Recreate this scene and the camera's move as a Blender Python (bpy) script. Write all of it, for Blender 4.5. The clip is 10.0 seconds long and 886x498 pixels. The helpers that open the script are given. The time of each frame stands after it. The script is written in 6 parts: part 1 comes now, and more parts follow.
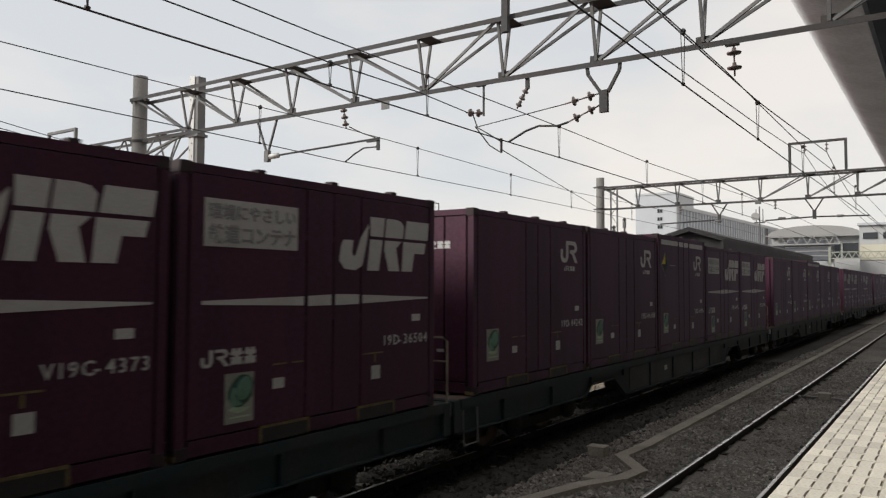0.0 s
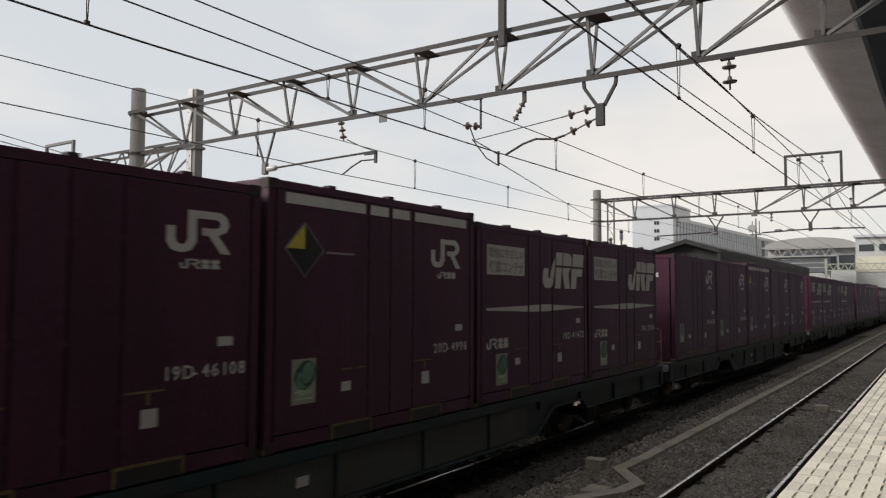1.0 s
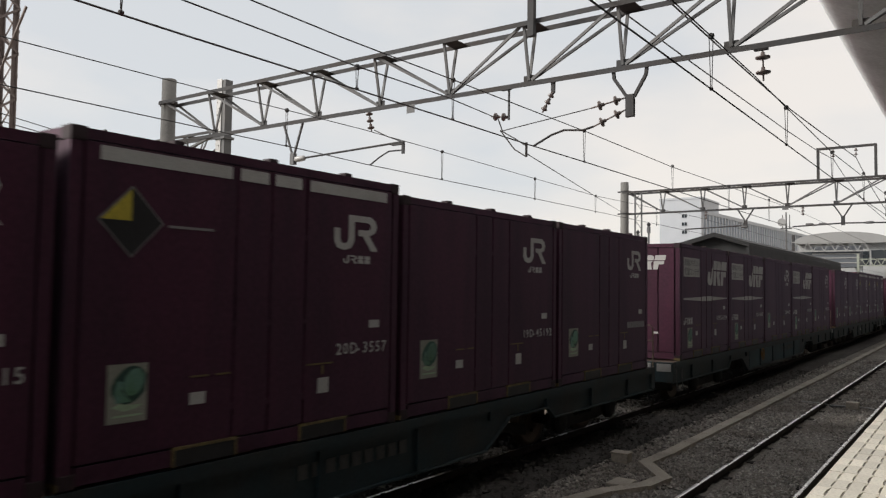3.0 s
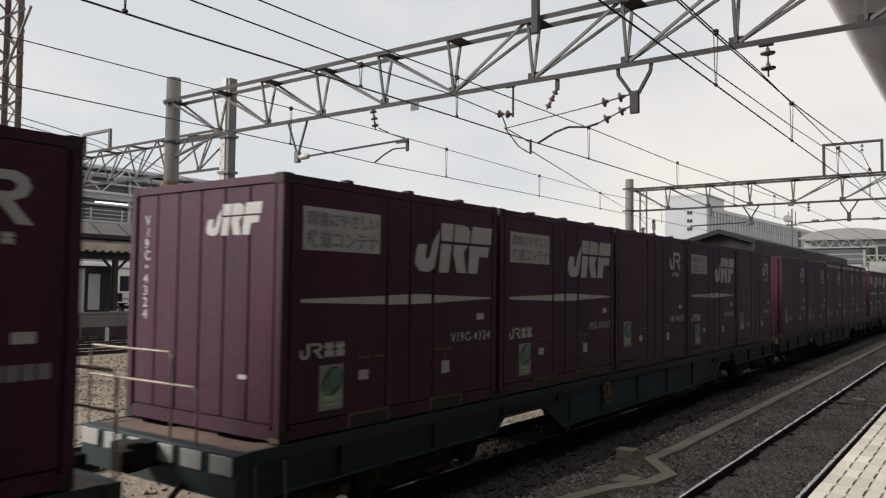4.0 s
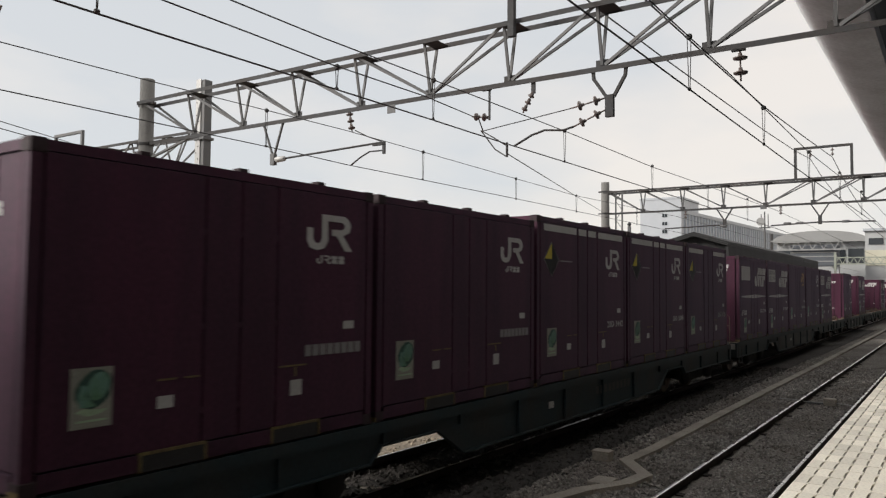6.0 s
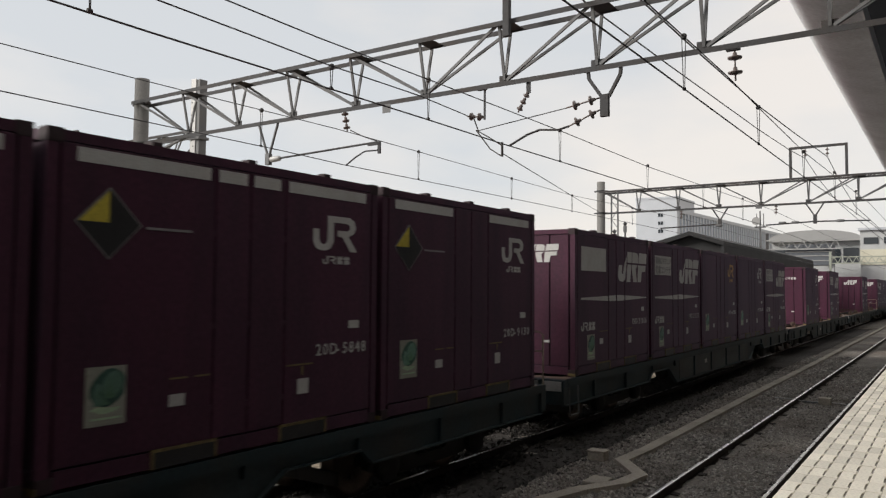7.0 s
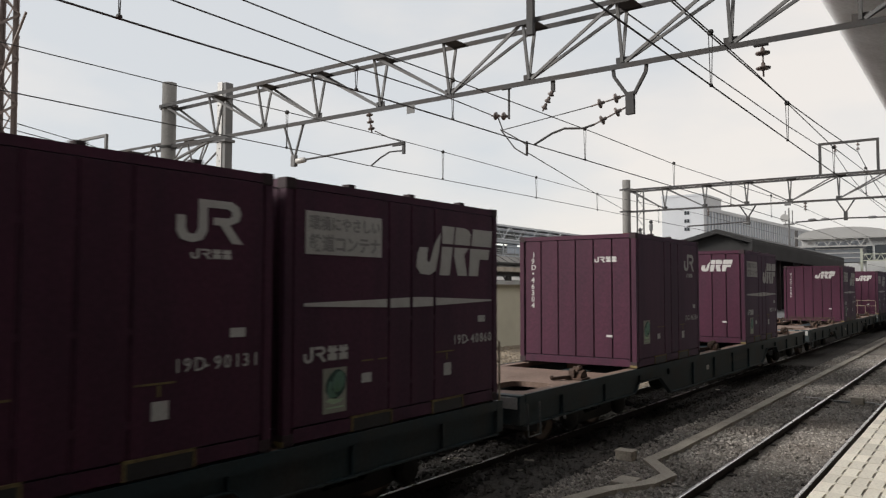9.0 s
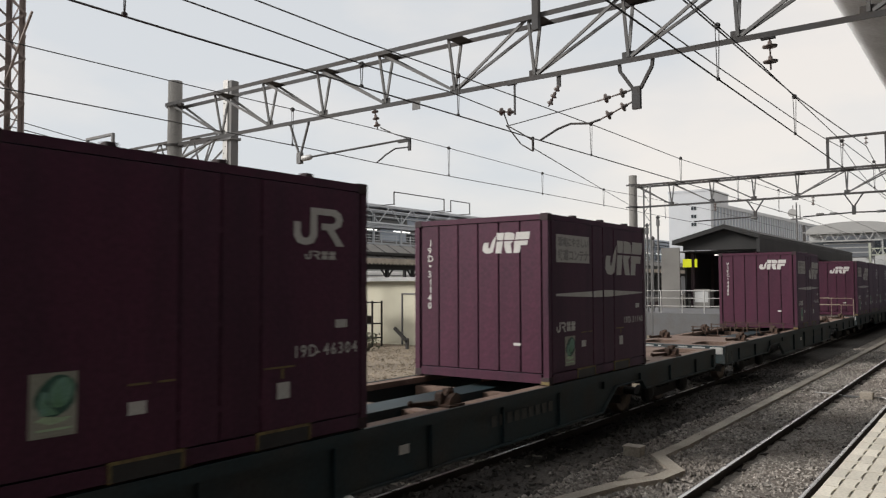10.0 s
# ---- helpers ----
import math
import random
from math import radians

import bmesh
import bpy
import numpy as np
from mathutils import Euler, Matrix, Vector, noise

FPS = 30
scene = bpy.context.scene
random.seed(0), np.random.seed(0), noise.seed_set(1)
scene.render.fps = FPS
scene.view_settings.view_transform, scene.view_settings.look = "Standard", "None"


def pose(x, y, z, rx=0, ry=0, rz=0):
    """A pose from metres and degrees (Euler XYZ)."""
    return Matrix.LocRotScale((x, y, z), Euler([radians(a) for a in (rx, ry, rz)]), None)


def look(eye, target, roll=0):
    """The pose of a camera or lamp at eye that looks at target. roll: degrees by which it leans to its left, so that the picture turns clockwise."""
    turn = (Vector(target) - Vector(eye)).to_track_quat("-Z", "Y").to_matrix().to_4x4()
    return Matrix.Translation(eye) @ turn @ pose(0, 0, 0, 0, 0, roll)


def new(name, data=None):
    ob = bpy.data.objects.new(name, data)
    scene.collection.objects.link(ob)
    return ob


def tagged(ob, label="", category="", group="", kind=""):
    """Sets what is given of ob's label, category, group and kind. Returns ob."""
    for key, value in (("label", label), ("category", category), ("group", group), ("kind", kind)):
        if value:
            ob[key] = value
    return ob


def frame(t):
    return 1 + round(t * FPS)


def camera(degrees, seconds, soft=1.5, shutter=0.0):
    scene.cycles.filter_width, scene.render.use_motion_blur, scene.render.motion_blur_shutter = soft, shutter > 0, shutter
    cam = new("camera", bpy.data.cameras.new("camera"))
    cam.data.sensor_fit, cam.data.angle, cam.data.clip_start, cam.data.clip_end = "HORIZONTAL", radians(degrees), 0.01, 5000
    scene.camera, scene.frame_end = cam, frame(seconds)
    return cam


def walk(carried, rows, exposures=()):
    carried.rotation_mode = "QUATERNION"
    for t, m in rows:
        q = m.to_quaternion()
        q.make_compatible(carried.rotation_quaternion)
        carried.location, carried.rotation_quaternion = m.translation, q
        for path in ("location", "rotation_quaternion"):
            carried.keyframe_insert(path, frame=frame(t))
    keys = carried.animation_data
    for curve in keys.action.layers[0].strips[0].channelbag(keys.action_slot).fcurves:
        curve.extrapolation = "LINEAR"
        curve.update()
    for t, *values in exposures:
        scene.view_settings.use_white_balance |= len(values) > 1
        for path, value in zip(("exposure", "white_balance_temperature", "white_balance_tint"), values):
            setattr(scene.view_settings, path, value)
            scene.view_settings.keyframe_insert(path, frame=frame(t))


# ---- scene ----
# Metres; x across the tracks, y along them, z up from the rail tops.
cam = camera(60.5, 10.0, soft=1.25, shutter=0.12)
PATH = [
    (0, (-0.013, 0.262, 2.459), (-1.126, 1.921, 2.554), 0.2),
    (0.5, (-0.009, 0.243, 2.463), (-1.113, 1.907, 2.575), 0.2),
    (1, (-0.002, 0.24, 2.471), (-1.108, 1.902, 2.597), 0.2),
    (1.5, (-0.009, 0.244, 2.467), (-1.122, 1.9, 2.599), 0.3),
    (2, (-0.014, 0.237, 2.46), (-1.142, 1.884, 2.589), 0.4),
    (2.5, (-0.035, 0.225, 2.454), (-1.177, 1.863, 2.571), 0.6),
    (3, (-0.03, 0.225, 2.462), (-1.191, 1.851, 2.565), 0.8),
    (4.5, (-0.024, 0.233, 2.458), (-1.196, 1.851, 2.554), 0.6),
    (5, (-0.021, 0.235, 2.459), (-1.177, 1.864, 2.559), 0.5),
    (5.5, (-0.022, 0.232, 2.458), (-1.157, 1.875, 2.562), 0.5),
    (7, (-0.011, 0.256, 2.46), (-1.125, 1.914, 2.564), 0.4),
    (7.5, (-0.018, 0.241, 2.461), (-1.144, 1.891, 2.562), 0.3),
    (8, (-0.01, 0.241, 2.462), (-1.154, 1.879, 2.562), 0.2),
    (8.5, (-0.016, 0.239, 2.452), (-1.174, 1.867, 2.555), 0.1),
    (9, (-0.021, 0.24, 2.462), (-1.187, 1.861, 2.565), 0.1),
    (9.5, (-0.033, 0.244, 2.462), (-1.206, 1.861, 2.562), -0.0),
    (10, (-0.031, 0.252, 2.452), (-1.211, 1.864, 2.547), -0.2),
]
walk(cam, [(t, look(eye, aim, lean)) for t, eye, aim, lean in PATH])

# ---- light ----
world = bpy.data.worlds.new("overcast_sky")
scene.world = world
world.use_nodes = True
wn, wl = world.node_tree.nodes, world.node_tree.links
wn.clear()
w_out = wn.new("ShaderNodeOutputWorld")
w_bg = wn.new("ShaderNodeBackground")
w_sky = wn.new("ShaderNodeTexSky")
w_sky.sky_type, w_sky.sun_disc = "NISHITA", False
w_sky.sun_elevation, w_sky.sun_rotation = radians(27), radians(233)
w_geo = wn.new("ShaderNodeTexCoord")
w_map = wn.new("ShaderNodeMapping")
w_map.inputs["Scale"].default_value = (1.0, 1.0, 2.6)
w_cloud = wn.new("ShaderNodeTexNoise")
w_cloud.inputs["Scale"].default_value, w_cloud.inputs["Detail"].default_value = 2.2, 7.0
w_side = wn.new("ShaderNodeVectorMath")
w_side.operation = "DOT_PRODUCT"
w_side.inputs[1].default_value = (0.22, 0.05, -0.12)
w_sum = wn.new("ShaderNodeMath")
w_ramp = wn.new("ShaderNodeValToRGB")
w_ramp.color_ramp.elements[0].position, w_ramp.color_ramp.elements[0].color = 0.3, (7.5, 7.7, 7.9, 1)
w_ramp.color_ramp.elements[1].position, w_ramp.color_ramp.elements[1].color = 0.56, (9.6, 9.0, 8.4, 1)
w_mix = wn.new("ShaderNodeMix")
w_mix.data_type = "RGBA"
w_mix.inputs["Factor"].default_value = 0.88
wl.new(w_geo.outputs["Generated"], w_map.inputs["Vector"])
wl.new(w_map.outputs["Vector"], w_cloud.inputs["Vector"])
wl.new(w_geo.outputs["Generated"], w_side.inputs[0])
wl.new(w_cloud.outputs["Fac"], w_sum.inputs[0])
wl.new(w_side.outputs["Value"], w_sum.inputs[1])
wl.new(w_sum.outputs[0], w_ramp.inputs["Fac"])
wl.new(w_sky.outputs["Color"], w_mix.inputs["A"])
wl.new(w_ramp.outputs["Color"], w_mix.inputs["B"])
wl.new(w_mix.outputs["Result"], w_bg.inputs["Color"])
w_bg.inputs["Strength"].default_value = 0.1
wl.new(w_bg.outputs["Background"], w_out.inputs["Surface"])

sun_data = bpy.data.lights.new("sun", "SUN")
sun_data.energy, sun_data.angle, sun_data.color = 4.1, radians(20), (1.0, 0.95, 0.89)
sun = new("sun", sun_data)
sun.matrix_world = look((-30, -23, 21), (0, 0, 0))
scene.view_settings.exposure = 0.0


# ---- materials ----
def material(name, base, rough=0.7, metal=0.0, fine=40.0, coarse=2.0, vary=0.25, bump=0.15, stain=None, stain_amount=0.35, random_tint=0.0, depth=0.004, streak=0.0, sheen=0.0, gloss=0.5):
    m = bpy.data.materials.new(name)
    m.use_nodes = True
    nt = m.node_tree
    n, l = nt.nodes, nt.links
    b = n["Principled BSDF"]
    co = n.new("ShaderNodeTexCoord")
    big, small = n.new("ShaderNodeTexNoise"), n.new("ShaderNodeTexNoise")
    big.inputs["Scale"].default_value, big.inputs["Detail"].default_value = coarse, 6
    small.inputs["Scale"].default_value, small.inputs["Detail"].default_value = fine, 4
    l.new(co.outputs["Object"], small.inputs["Vector"])
    stretch = n.new("ShaderNodeMapping")
    stretch.inputs["Scale"].default_value = (1, 1, 1 - streak)
    l.new(co.outputs["Object"], stretch.inputs["Vector"])
    l.new(stretch.outputs["Vector"], big.inputs["Vector"])
    b.inputs["Sheen Weight"].default_value, b.inputs["Sheen Roughness"].default_value = sheen, 0.5
    b.inputs["Specular IOR Level"].default_value = gloss
    b.inputs["Sheen Tint"].default_value = (0.72, 0.7, 0.95, 1)
    mixed = n.new("ShaderNodeMix")
    mixed.data_type = "RGBA"
    second = stain or tuple(c * (1 - vary) for c in base)
    mixed.inputs["A"].default_value, mixed.inputs["B"].default_value = (*base, 1), (*second, 1)
    ramp = n.new("ShaderNodeMapRange")
    ramp.inputs["From Min"].default_value, ramp.inputs["From Max"].default_value = 0.42, 0.72
    ramp.inputs["To Max"].default_value = stain_amount if stain else 1.0
    l.new(big.outputs["Fac"], ramp.inputs["Value"])
    l.new(ramp.outputs["Result"], mixed.inputs["Factor"])
    grain = n.new("ShaderNodeMix")
    grain.data_type, grain.blend_type = "RGBA", "MULTIPLY"
    grain.inputs["Factor"].default_value = 1.0
    g = n.new("ShaderNodeMapRange")
    g.inputs["From Min"].default_value, g.inputs["From Max"].default_value = 0.3, 0.7
    g.inputs["To Min"].default_value, g.inputs["To Max"].default_value = 1 - vary, 1 + vary * 0.4
    l.new(small.outputs["Fac"], g.inputs["Value"])
    l.new(mixed.outputs["Result"], grain.inputs["A"])
    l.new(g.outputs["Result"], grain.inputs["B"])
    last = grain.outputs["Result"]
    if random_tint:
        info = n.new("ShaderNodeObjectInfo")
        geo = n.new("ShaderNodeNewGeometry")
        add = n.new("ShaderNodeMath")
        add.operation = "ADD"
        l.new(info.outputs["Random"], add.inputs[0])
        l.new(geo.outputs["Random Per Island"], add.inputs[1])
        frac = n.new("ShaderNodeMath")
        frac.operation = "FRACT"
        l.new(add.outputs[0], frac.inputs[0])
        rr = n.new("ShaderNodeMapRange")
        rr.inputs["To Min"].default_value, rr.inputs["To Max"].default_value = 1 - random_tint, 1 + random_tint * 0.5
        l.new(frac.outputs[0], rr.inputs["Value"])
        tint = n.new("ShaderNodeMix")
        tint.data_type, tint.blend_type = "RGBA", "MULTIPLY"
        tint.inputs["Factor"].default_value = 1.0
        l.new(last, tint.inputs["A"])
        l.new(rr.outputs["Result"], tint.inputs["B"])
        last = tint.outputs["Result"]
    l.new(last, b.inputs["Base Color"])
    rg = n.new("ShaderNodeMapRange")
    rg.inputs["To Min"].default_value, rg.inputs["To Max"].default_value = max(rough - 0.12, 0.05), min(rough + 0.12, 1.0)
    l.new(big.outputs["Fac"], rg.inputs["Value"])
    l.new(rg.outputs["Result"], b.inputs["Roughness"])
    b.inputs["Metallic"].default_value = metal
    if bump:
        bp = n.new("ShaderNodeBump")
        bp.inputs["Strength"].default_value, bp.inputs["Distance"].default_value = bump, depth
        l.new(small.outputs["Fac"], bp.inputs["Height"])
        l.new(bp.outputs["Normal"], b.inputs["Normal"])
    return m


def glowing(name, colour, strength):
    m = bpy.data.materials.new(name)
    m.use_nodes = True
    b = m.node_tree.nodes["Principled BSDF"]
    b.inputs["Base Color"].default_value = (*colour, 1)
    b.inputs["Emission Color"].default_value = (*colour, 1)
    b.inputs["Emission Strength"].default_value = strength
    return m


M_MAROON = material("maroon_paint", (0.074, 0.0185, 0.04), 0.6, 0, 22, 2.6, 0.25, 0.1, (0.046, 0.0165, 0.031), 0.85, 0.12, 0.004, 0.85, 0.14, 0.24)
M_SEAM = material("dark_seam", (0.035, 0.018, 0.022), 0.8, 0, 40, 3, 0.3)
M_ROOFC = material("container_roof_paint", (0.2, 0.06, 0.08), 0.7, 0, 18, 0.8, 0.35, 0.2, (0.12, 0.09, 0.08), 0.7)
M_WHITE = material("white_marking", (0.55, 0.545, 0.53), 0.6, 0, 60, 4, 0.15, 0.05, (0.45, 0.42, 0.4), 0.5)
M_STICKER = material("faded_sticker_paper", (0.36, 0.36, 0.31), 0.6, 0, 60, 4, 0.2, 0.05, (0.26, 0.26, 0.21), 0.6)
M_ORANGE = material("orange_marking", (0.55, 0.33, 0.12), 0.6, 0, 60, 4, 0.15, 0.05)
M_GREEN = material("green_sticker_ink", (0.16, 0.32, 0.26), 0.5, 0, 60, 6, 0.25, 0, (0.1, 0.25, 0.1), 0.9, 0.4)
M_DARKGREEN = material("dark_green_ink", (0.03, 0.1, 0.075), 0.5, 0, 60, 6, 0.25, 0, None, 0, 0.4)
M_PALEGREEN = material("pale_green_ink", (0.45, 0.6, 0.4), 0.5, 0, 60, 6, 0.2, 0)
M_YELLOW = material("yellow_paint", (0.62, 0.5, 0.06), 0.55, 0, 50, 3, 0.2, 0.1)
M_BLACK = material("black_paint_and_pocket_shade", (0.02, 0.02, 0.022), 0.5, 0, 50, 3, 0.3, 0.1)
M_GREYINK = material("grey_ink", (0.3, 0.29, 0.29), 0.6, 0, 60, 4, 0.2, 0)
M_DECK = material("rusty_deck_steel", (0.2, 0.135, 0.105), 0.8, 0.05, 30, 1.4, 0.3, 0.35, (0.13, 0.085, 0.065), 0.8)
M_SILL = material("wagon_blue_grey_paint", (0.009, 0.027, 0.034), 0.6, 0, 25, 1.5, 0.3, 0.2, (0.06, 0.045, 0.035), 0.5)
M_SILLGREY = material("wagon_grey_paint", (0.06, 0.068, 0.068), 0.6, 0, 25, 1.5, 0.3, 0.2, (0.06, 0.045, 0.035), 0.5)
M_TEAL = material("wagon_teal_paint", (0.014, 0.062, 0.082), 0.6, 0, 25, 1.5, 0.3, 0.2, (0.03, 0.04, 0.04), 0.5)
M_BOGIE = material("bogie_grime", (0.02, 0.018, 0.017), 0.8, 0.2, 30, 3, 0.35, 0.4)
M_LOCK = material("rust_brown_casting", (0.06, 0.038, 0.028), 0.85, 0.1, 30, 6, 0.4, 0.4, (0.12, 0.06, 0.035), 0.7)
M_BRAKE = material("dull_orange_paint", (0.24, 0.12, 0.03), 0.7, 0, 40, 6, 0.3, 0.1)
M_WHEEL = material("wheel_steel", (0.12, 0.09, 0.07), 0.5, 0.7, 30, 4, 0.3, 0.2)
M_RAIL = material("rail_rust", (0.028, 0.02, 0.016), 0.8, 0.3, 50, 3, 0.35, 0.3)
M_RAILTOP = material("rail_head_polish", (0.82, 0.81, 0.8), 0.28, 1.0, 80, 2, 0.12, 0.03)
M_BALLAST = material("ballast_stone", (0.4, 0.37, 0.335), 0.9, 0, 30, 0.6, 0.45, 0.8, (0.2, 0.165, 0.14), 0.8, 0.5, 0.02)
M_BALLASTBED = material("ballast_bed", (0.25, 0.225, 0.198), 0.95, 0, 26, 0.5, 0.6, 1.0, (0.15, 0.122, 0.102), 0.9, 0.0, 0.03)
# Oil grime plus the train's ground shade, both put into these two dark colours.
M_OILSHADEBED = material("oil_and_shade_ballast_bed", (0.075, 0.066, 0.06), 0.95, 0, 26, 0.5, 0.6, 1.0, (0.045, 0.04, 0.036), 0.9, 0.0, 0.03)
M_OILSHADESTONE = material("oil_and_shade_ballast_stone", (0.1, 0.09, 0.082), 0.9, 0, 30, 0.6, 0.45, 0.8, (0.05, 0.044, 0.04), 0.8, 0.5, 0.02)
M_GRAVEL = material("yard_gravel_stone", (0.33, 0.272, 0.2), 0.9, 0, 30, 0.5, 0.35, 0.7, (0.22, 0.185, 0.14), 0.7, 0.3, 0.02)
M_GRAVELBED = material("yard_gravel_bed", (0.27, 0.222, 0.165), 0.95, 0, 18, 0.4, 0.5, 1.0, (0.16, 0.13, 0.1), 0.8, 0.0, 0.03)
M_CONC = material("weathered_concrete", (0.42, 0.375, 0.315), 0.85, 0, 35, 1.3, 0.25, 0.35, (0.25, 0.222, 0.19), 0.7)
M_POLE = material("concrete_pole", (0.17, 0.165, 0.155), 0.8, 0, 30, 0.9, 0.2, 0.25, (0.12, 0.115, 0.11), 0.6)
M_GALV = material("galvanised_steel", (0.13, 0.132, 0.135), 0.7, 0.25, 40, 1.5, 0.2, 0.12, (0.18, 0.17, 0.16), 0.6)
M_GALVDARK = material("dark_weathered_steel", (0.05, 0.05, 0.052), 0.8, 0.15, 40, 1.5, 0.25, 0.15, (0.07, 0.055, 0.045), 0.6)
M_WHITEPOST = material("white_painted_steel", (0.46, 0.46, 0.45), 0.5, 0.1, 30, 1.2, 0.15, 0.1, (0.4, 0.38, 0.36), 0.5)
M_INSUL = material("insulator_porcelain", (0.16, 0.13, 0.12), 0.3, 0, 30, 3, 0.2, 0.03)
M_WIRE = material("wire_dark_copper", (0.05, 0.05, 0.05), 0.6, 0.4, 30, 3, 0.2, 0)
M_PAVER = material("platform_paver", (0.84, 0.79, 0.68), 0.85, 0, 45, 2, 0.14, 0.25, (0.7, 0.63, 0.52), 0.7, 0.2)
M_PAVING = material("grey_platform_paving", (0.12, 0.122, 0.13), 0.85, 0, 40, 1.5, 0.2, 0.25, (0.11, 0.105, 0.1), 0.7)
M_JOINT = material("paver_joint", (0.4, 0.37, 0.32), 0.95, 0, 60, 4, 0.3, 0.3)
M_CANOPY = material("canopy_soffit_metal", (0.82, 0.84, 0.86), 0.4, 0.1, 12, 0.9, 0.12, 0.04, (0.62, 0.63, 0.64), 0.8, 0.0, 0.004, 0.0)
M_CANOPYTOP = material("canopy_roof_sheet", (0.25, 0.25, 0.25), 0.7, 0.2, 20, 0.7, 0.2, 0.1)
# Dim blue-grey chosen to hold down the bounce onto the container sides.
M_WALL = material("dim_bounce_limiting_grey", (0.1, 0.109, 0.126), 0.85, 0, 20, 0.6, 0.2, 0.15)
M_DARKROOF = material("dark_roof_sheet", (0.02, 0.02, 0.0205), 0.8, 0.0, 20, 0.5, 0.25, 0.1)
M_CREAM = material("cream_wall_paint", (0.56, 0.54, 0.43), 0.8, 0, 30, 0.8, 0.1, 0.1, (0.45, 0.42, 0.33), 0.5)
M_GREYWALL = material("grey_panel", (0.42, 0.43, 0.43), 0.7, 0.0, 20, 0.6, 0.15, 0.05, (0.3, 0.3, 0.3), 0.6)
M_PALE = material("pale_cladding", (0.47, 0.49, 0.52), 0.6, 0.0, 20, 0.3, 0.1, 0.03, (0.4, 0.42, 0.45), 0.5)
M_BLUEGREY = material("blue_grey_cladding", (0.38, 0.43, 0.5), 0.6, 0.0, 10, 0.2, 0.1, 0.03)
M_TRAINW = material("white_train_paint", (0.86, 0.86, 0.85), 0.4, 0, 20, 0.8, 0.06, 0.02)
M_GANTRY = material("pale_green_steel", (0.34, 0.36, 0.3), 0.6, 0.1, 20, 1, 0.15, 0.05)
M_DOME = material("pale_dome_sheet", (0.3, 0.3, 0.295), 0.6, 0, 10, 0.2, 0.12, 0.03)
M_SHRUB = material("shrub_leaf", (0.06, 0.07, 0.035), 0.8, 0, 40, 3, 0.4, 0.2, None, 0, 0.4)
M_SIGNYEL = glowing("yellow_sign_light", (0.75, 0.78, 0.03), 0.55)
M_TUBE = glowing("fluorescent_tube_light", (1.0, 0.98, 0.92), 2.2)
M_YELLOWBOARD = material("yellow_board", (0.75, 0.66, 0.04), 0.5, 0, 30, 2, 0.1, 0.05)


def glass_material():
    m = bpy.data.materials.new("dark_window_glass")
    m.use_nodes = True
    b = m.node_tree.nodes["Principled BSDF"]
    b.inputs["Base Color"].default_value = (0.03, 0.035, 0.04, 1)
    b.inputs["Roughness"].default_value = 0.12
    return m


M_GLASS = glass_material()


# ---- mesh helpers ----
def mesh_of(bm, name, mat, smooth=False):
    me = bpy.data.meshes.new(name)
    bmesh.ops.recalc_face_normals(bm, faces=bm.faces)
    bm.to_mesh(me)
    bm.free()
    for mm in mat if isinstance(mat, (list, tuple)) else [mat]:
        me.materials.append(mm)
    if smooth:
        for p in me.polygons:
            p.use_smooth = True
    return me


def part(name, bm, mat, parent=None, label="", smooth=False):
    ob = new(name, mesh_of(bm, name, mat, smooth))
    ob.parent = parent
    if label:
        ob["label"] = label
    return ob


def shared(name, me, parent, m=None, label=""):
    ob = new(name, me)
    ob.parent = parent
    if m is not None:
        ob.matrix_basis = m
    if label:
        ob["label"] = label
    return ob


def thing(name, label, category, group="", kind="", at=(0, 0, 0)):
    ob = new(name)
    ob.empty_display_size = 0.2
    ob.location = at
    return tagged(ob, label, category, group, kind)


def box(bm, x0, x1, y0, y1, z0, z1, bevel=0.0):
    vs = [bm.verts.new((x, y, z)) for x in (x0, x1) for y in (y0, y1) for z in (z0, z1)]
    fs = [bm.faces.new([vs[i] for i in q]) for q in ((0, 1, 3, 2), (4, 6, 7, 5), (0, 4, 5, 1), (2, 3, 7, 6), (0, 2, 6, 4), (1, 5, 7, 3))]
    if bevel:
        es = list({e for f in fs for e in f.edges})
        bmesh.ops.bevel(bm, geom=es, offset=bevel, segments=2, affect="EDGES", profile=0.6)
    return bm


def B(*a, **k):
    return box(bmesh.new(), *a, **k)


def tube(bm, pts, r, seg=6, r_end=None):
    """A round bar along points."""
    pts = [Vector(p) for p in pts]
    rings = []
    for i, p in enumerate(pts):
        d = (pts[min(i + 1, len(pts) - 1)] - pts[max(i - 1, 0)]).normalized()
        side = d.cross(Vector((0, 0, 1)) if abs(d.z) < 0.95 else Vector((1, 0, 0))).normalized()
        up = side.cross(d)
        rr = r if r_end is None else r + (r_end - r) * i / (len(pts) - 1)
        rings.append([bm.verts.new(p + rr * (math.cos(a) * side + math.sin(a) * up)) for a in (2 * math.pi * j / seg for j in range(seg))])
    for a, b in zip(rings, rings[1:]):
        for j in range(seg):
            bm.faces.new((a[j], a[(j + 1) % seg], b[(j + 1) % seg], b[j]))
    bm.faces.new(rings[0][::-1])
    bm.faces.new(rings[-1])
    return bm


def T(pts, r, seg=6, r_end=None):
    return tube(bmesh.new(), pts, r, seg, r_end)


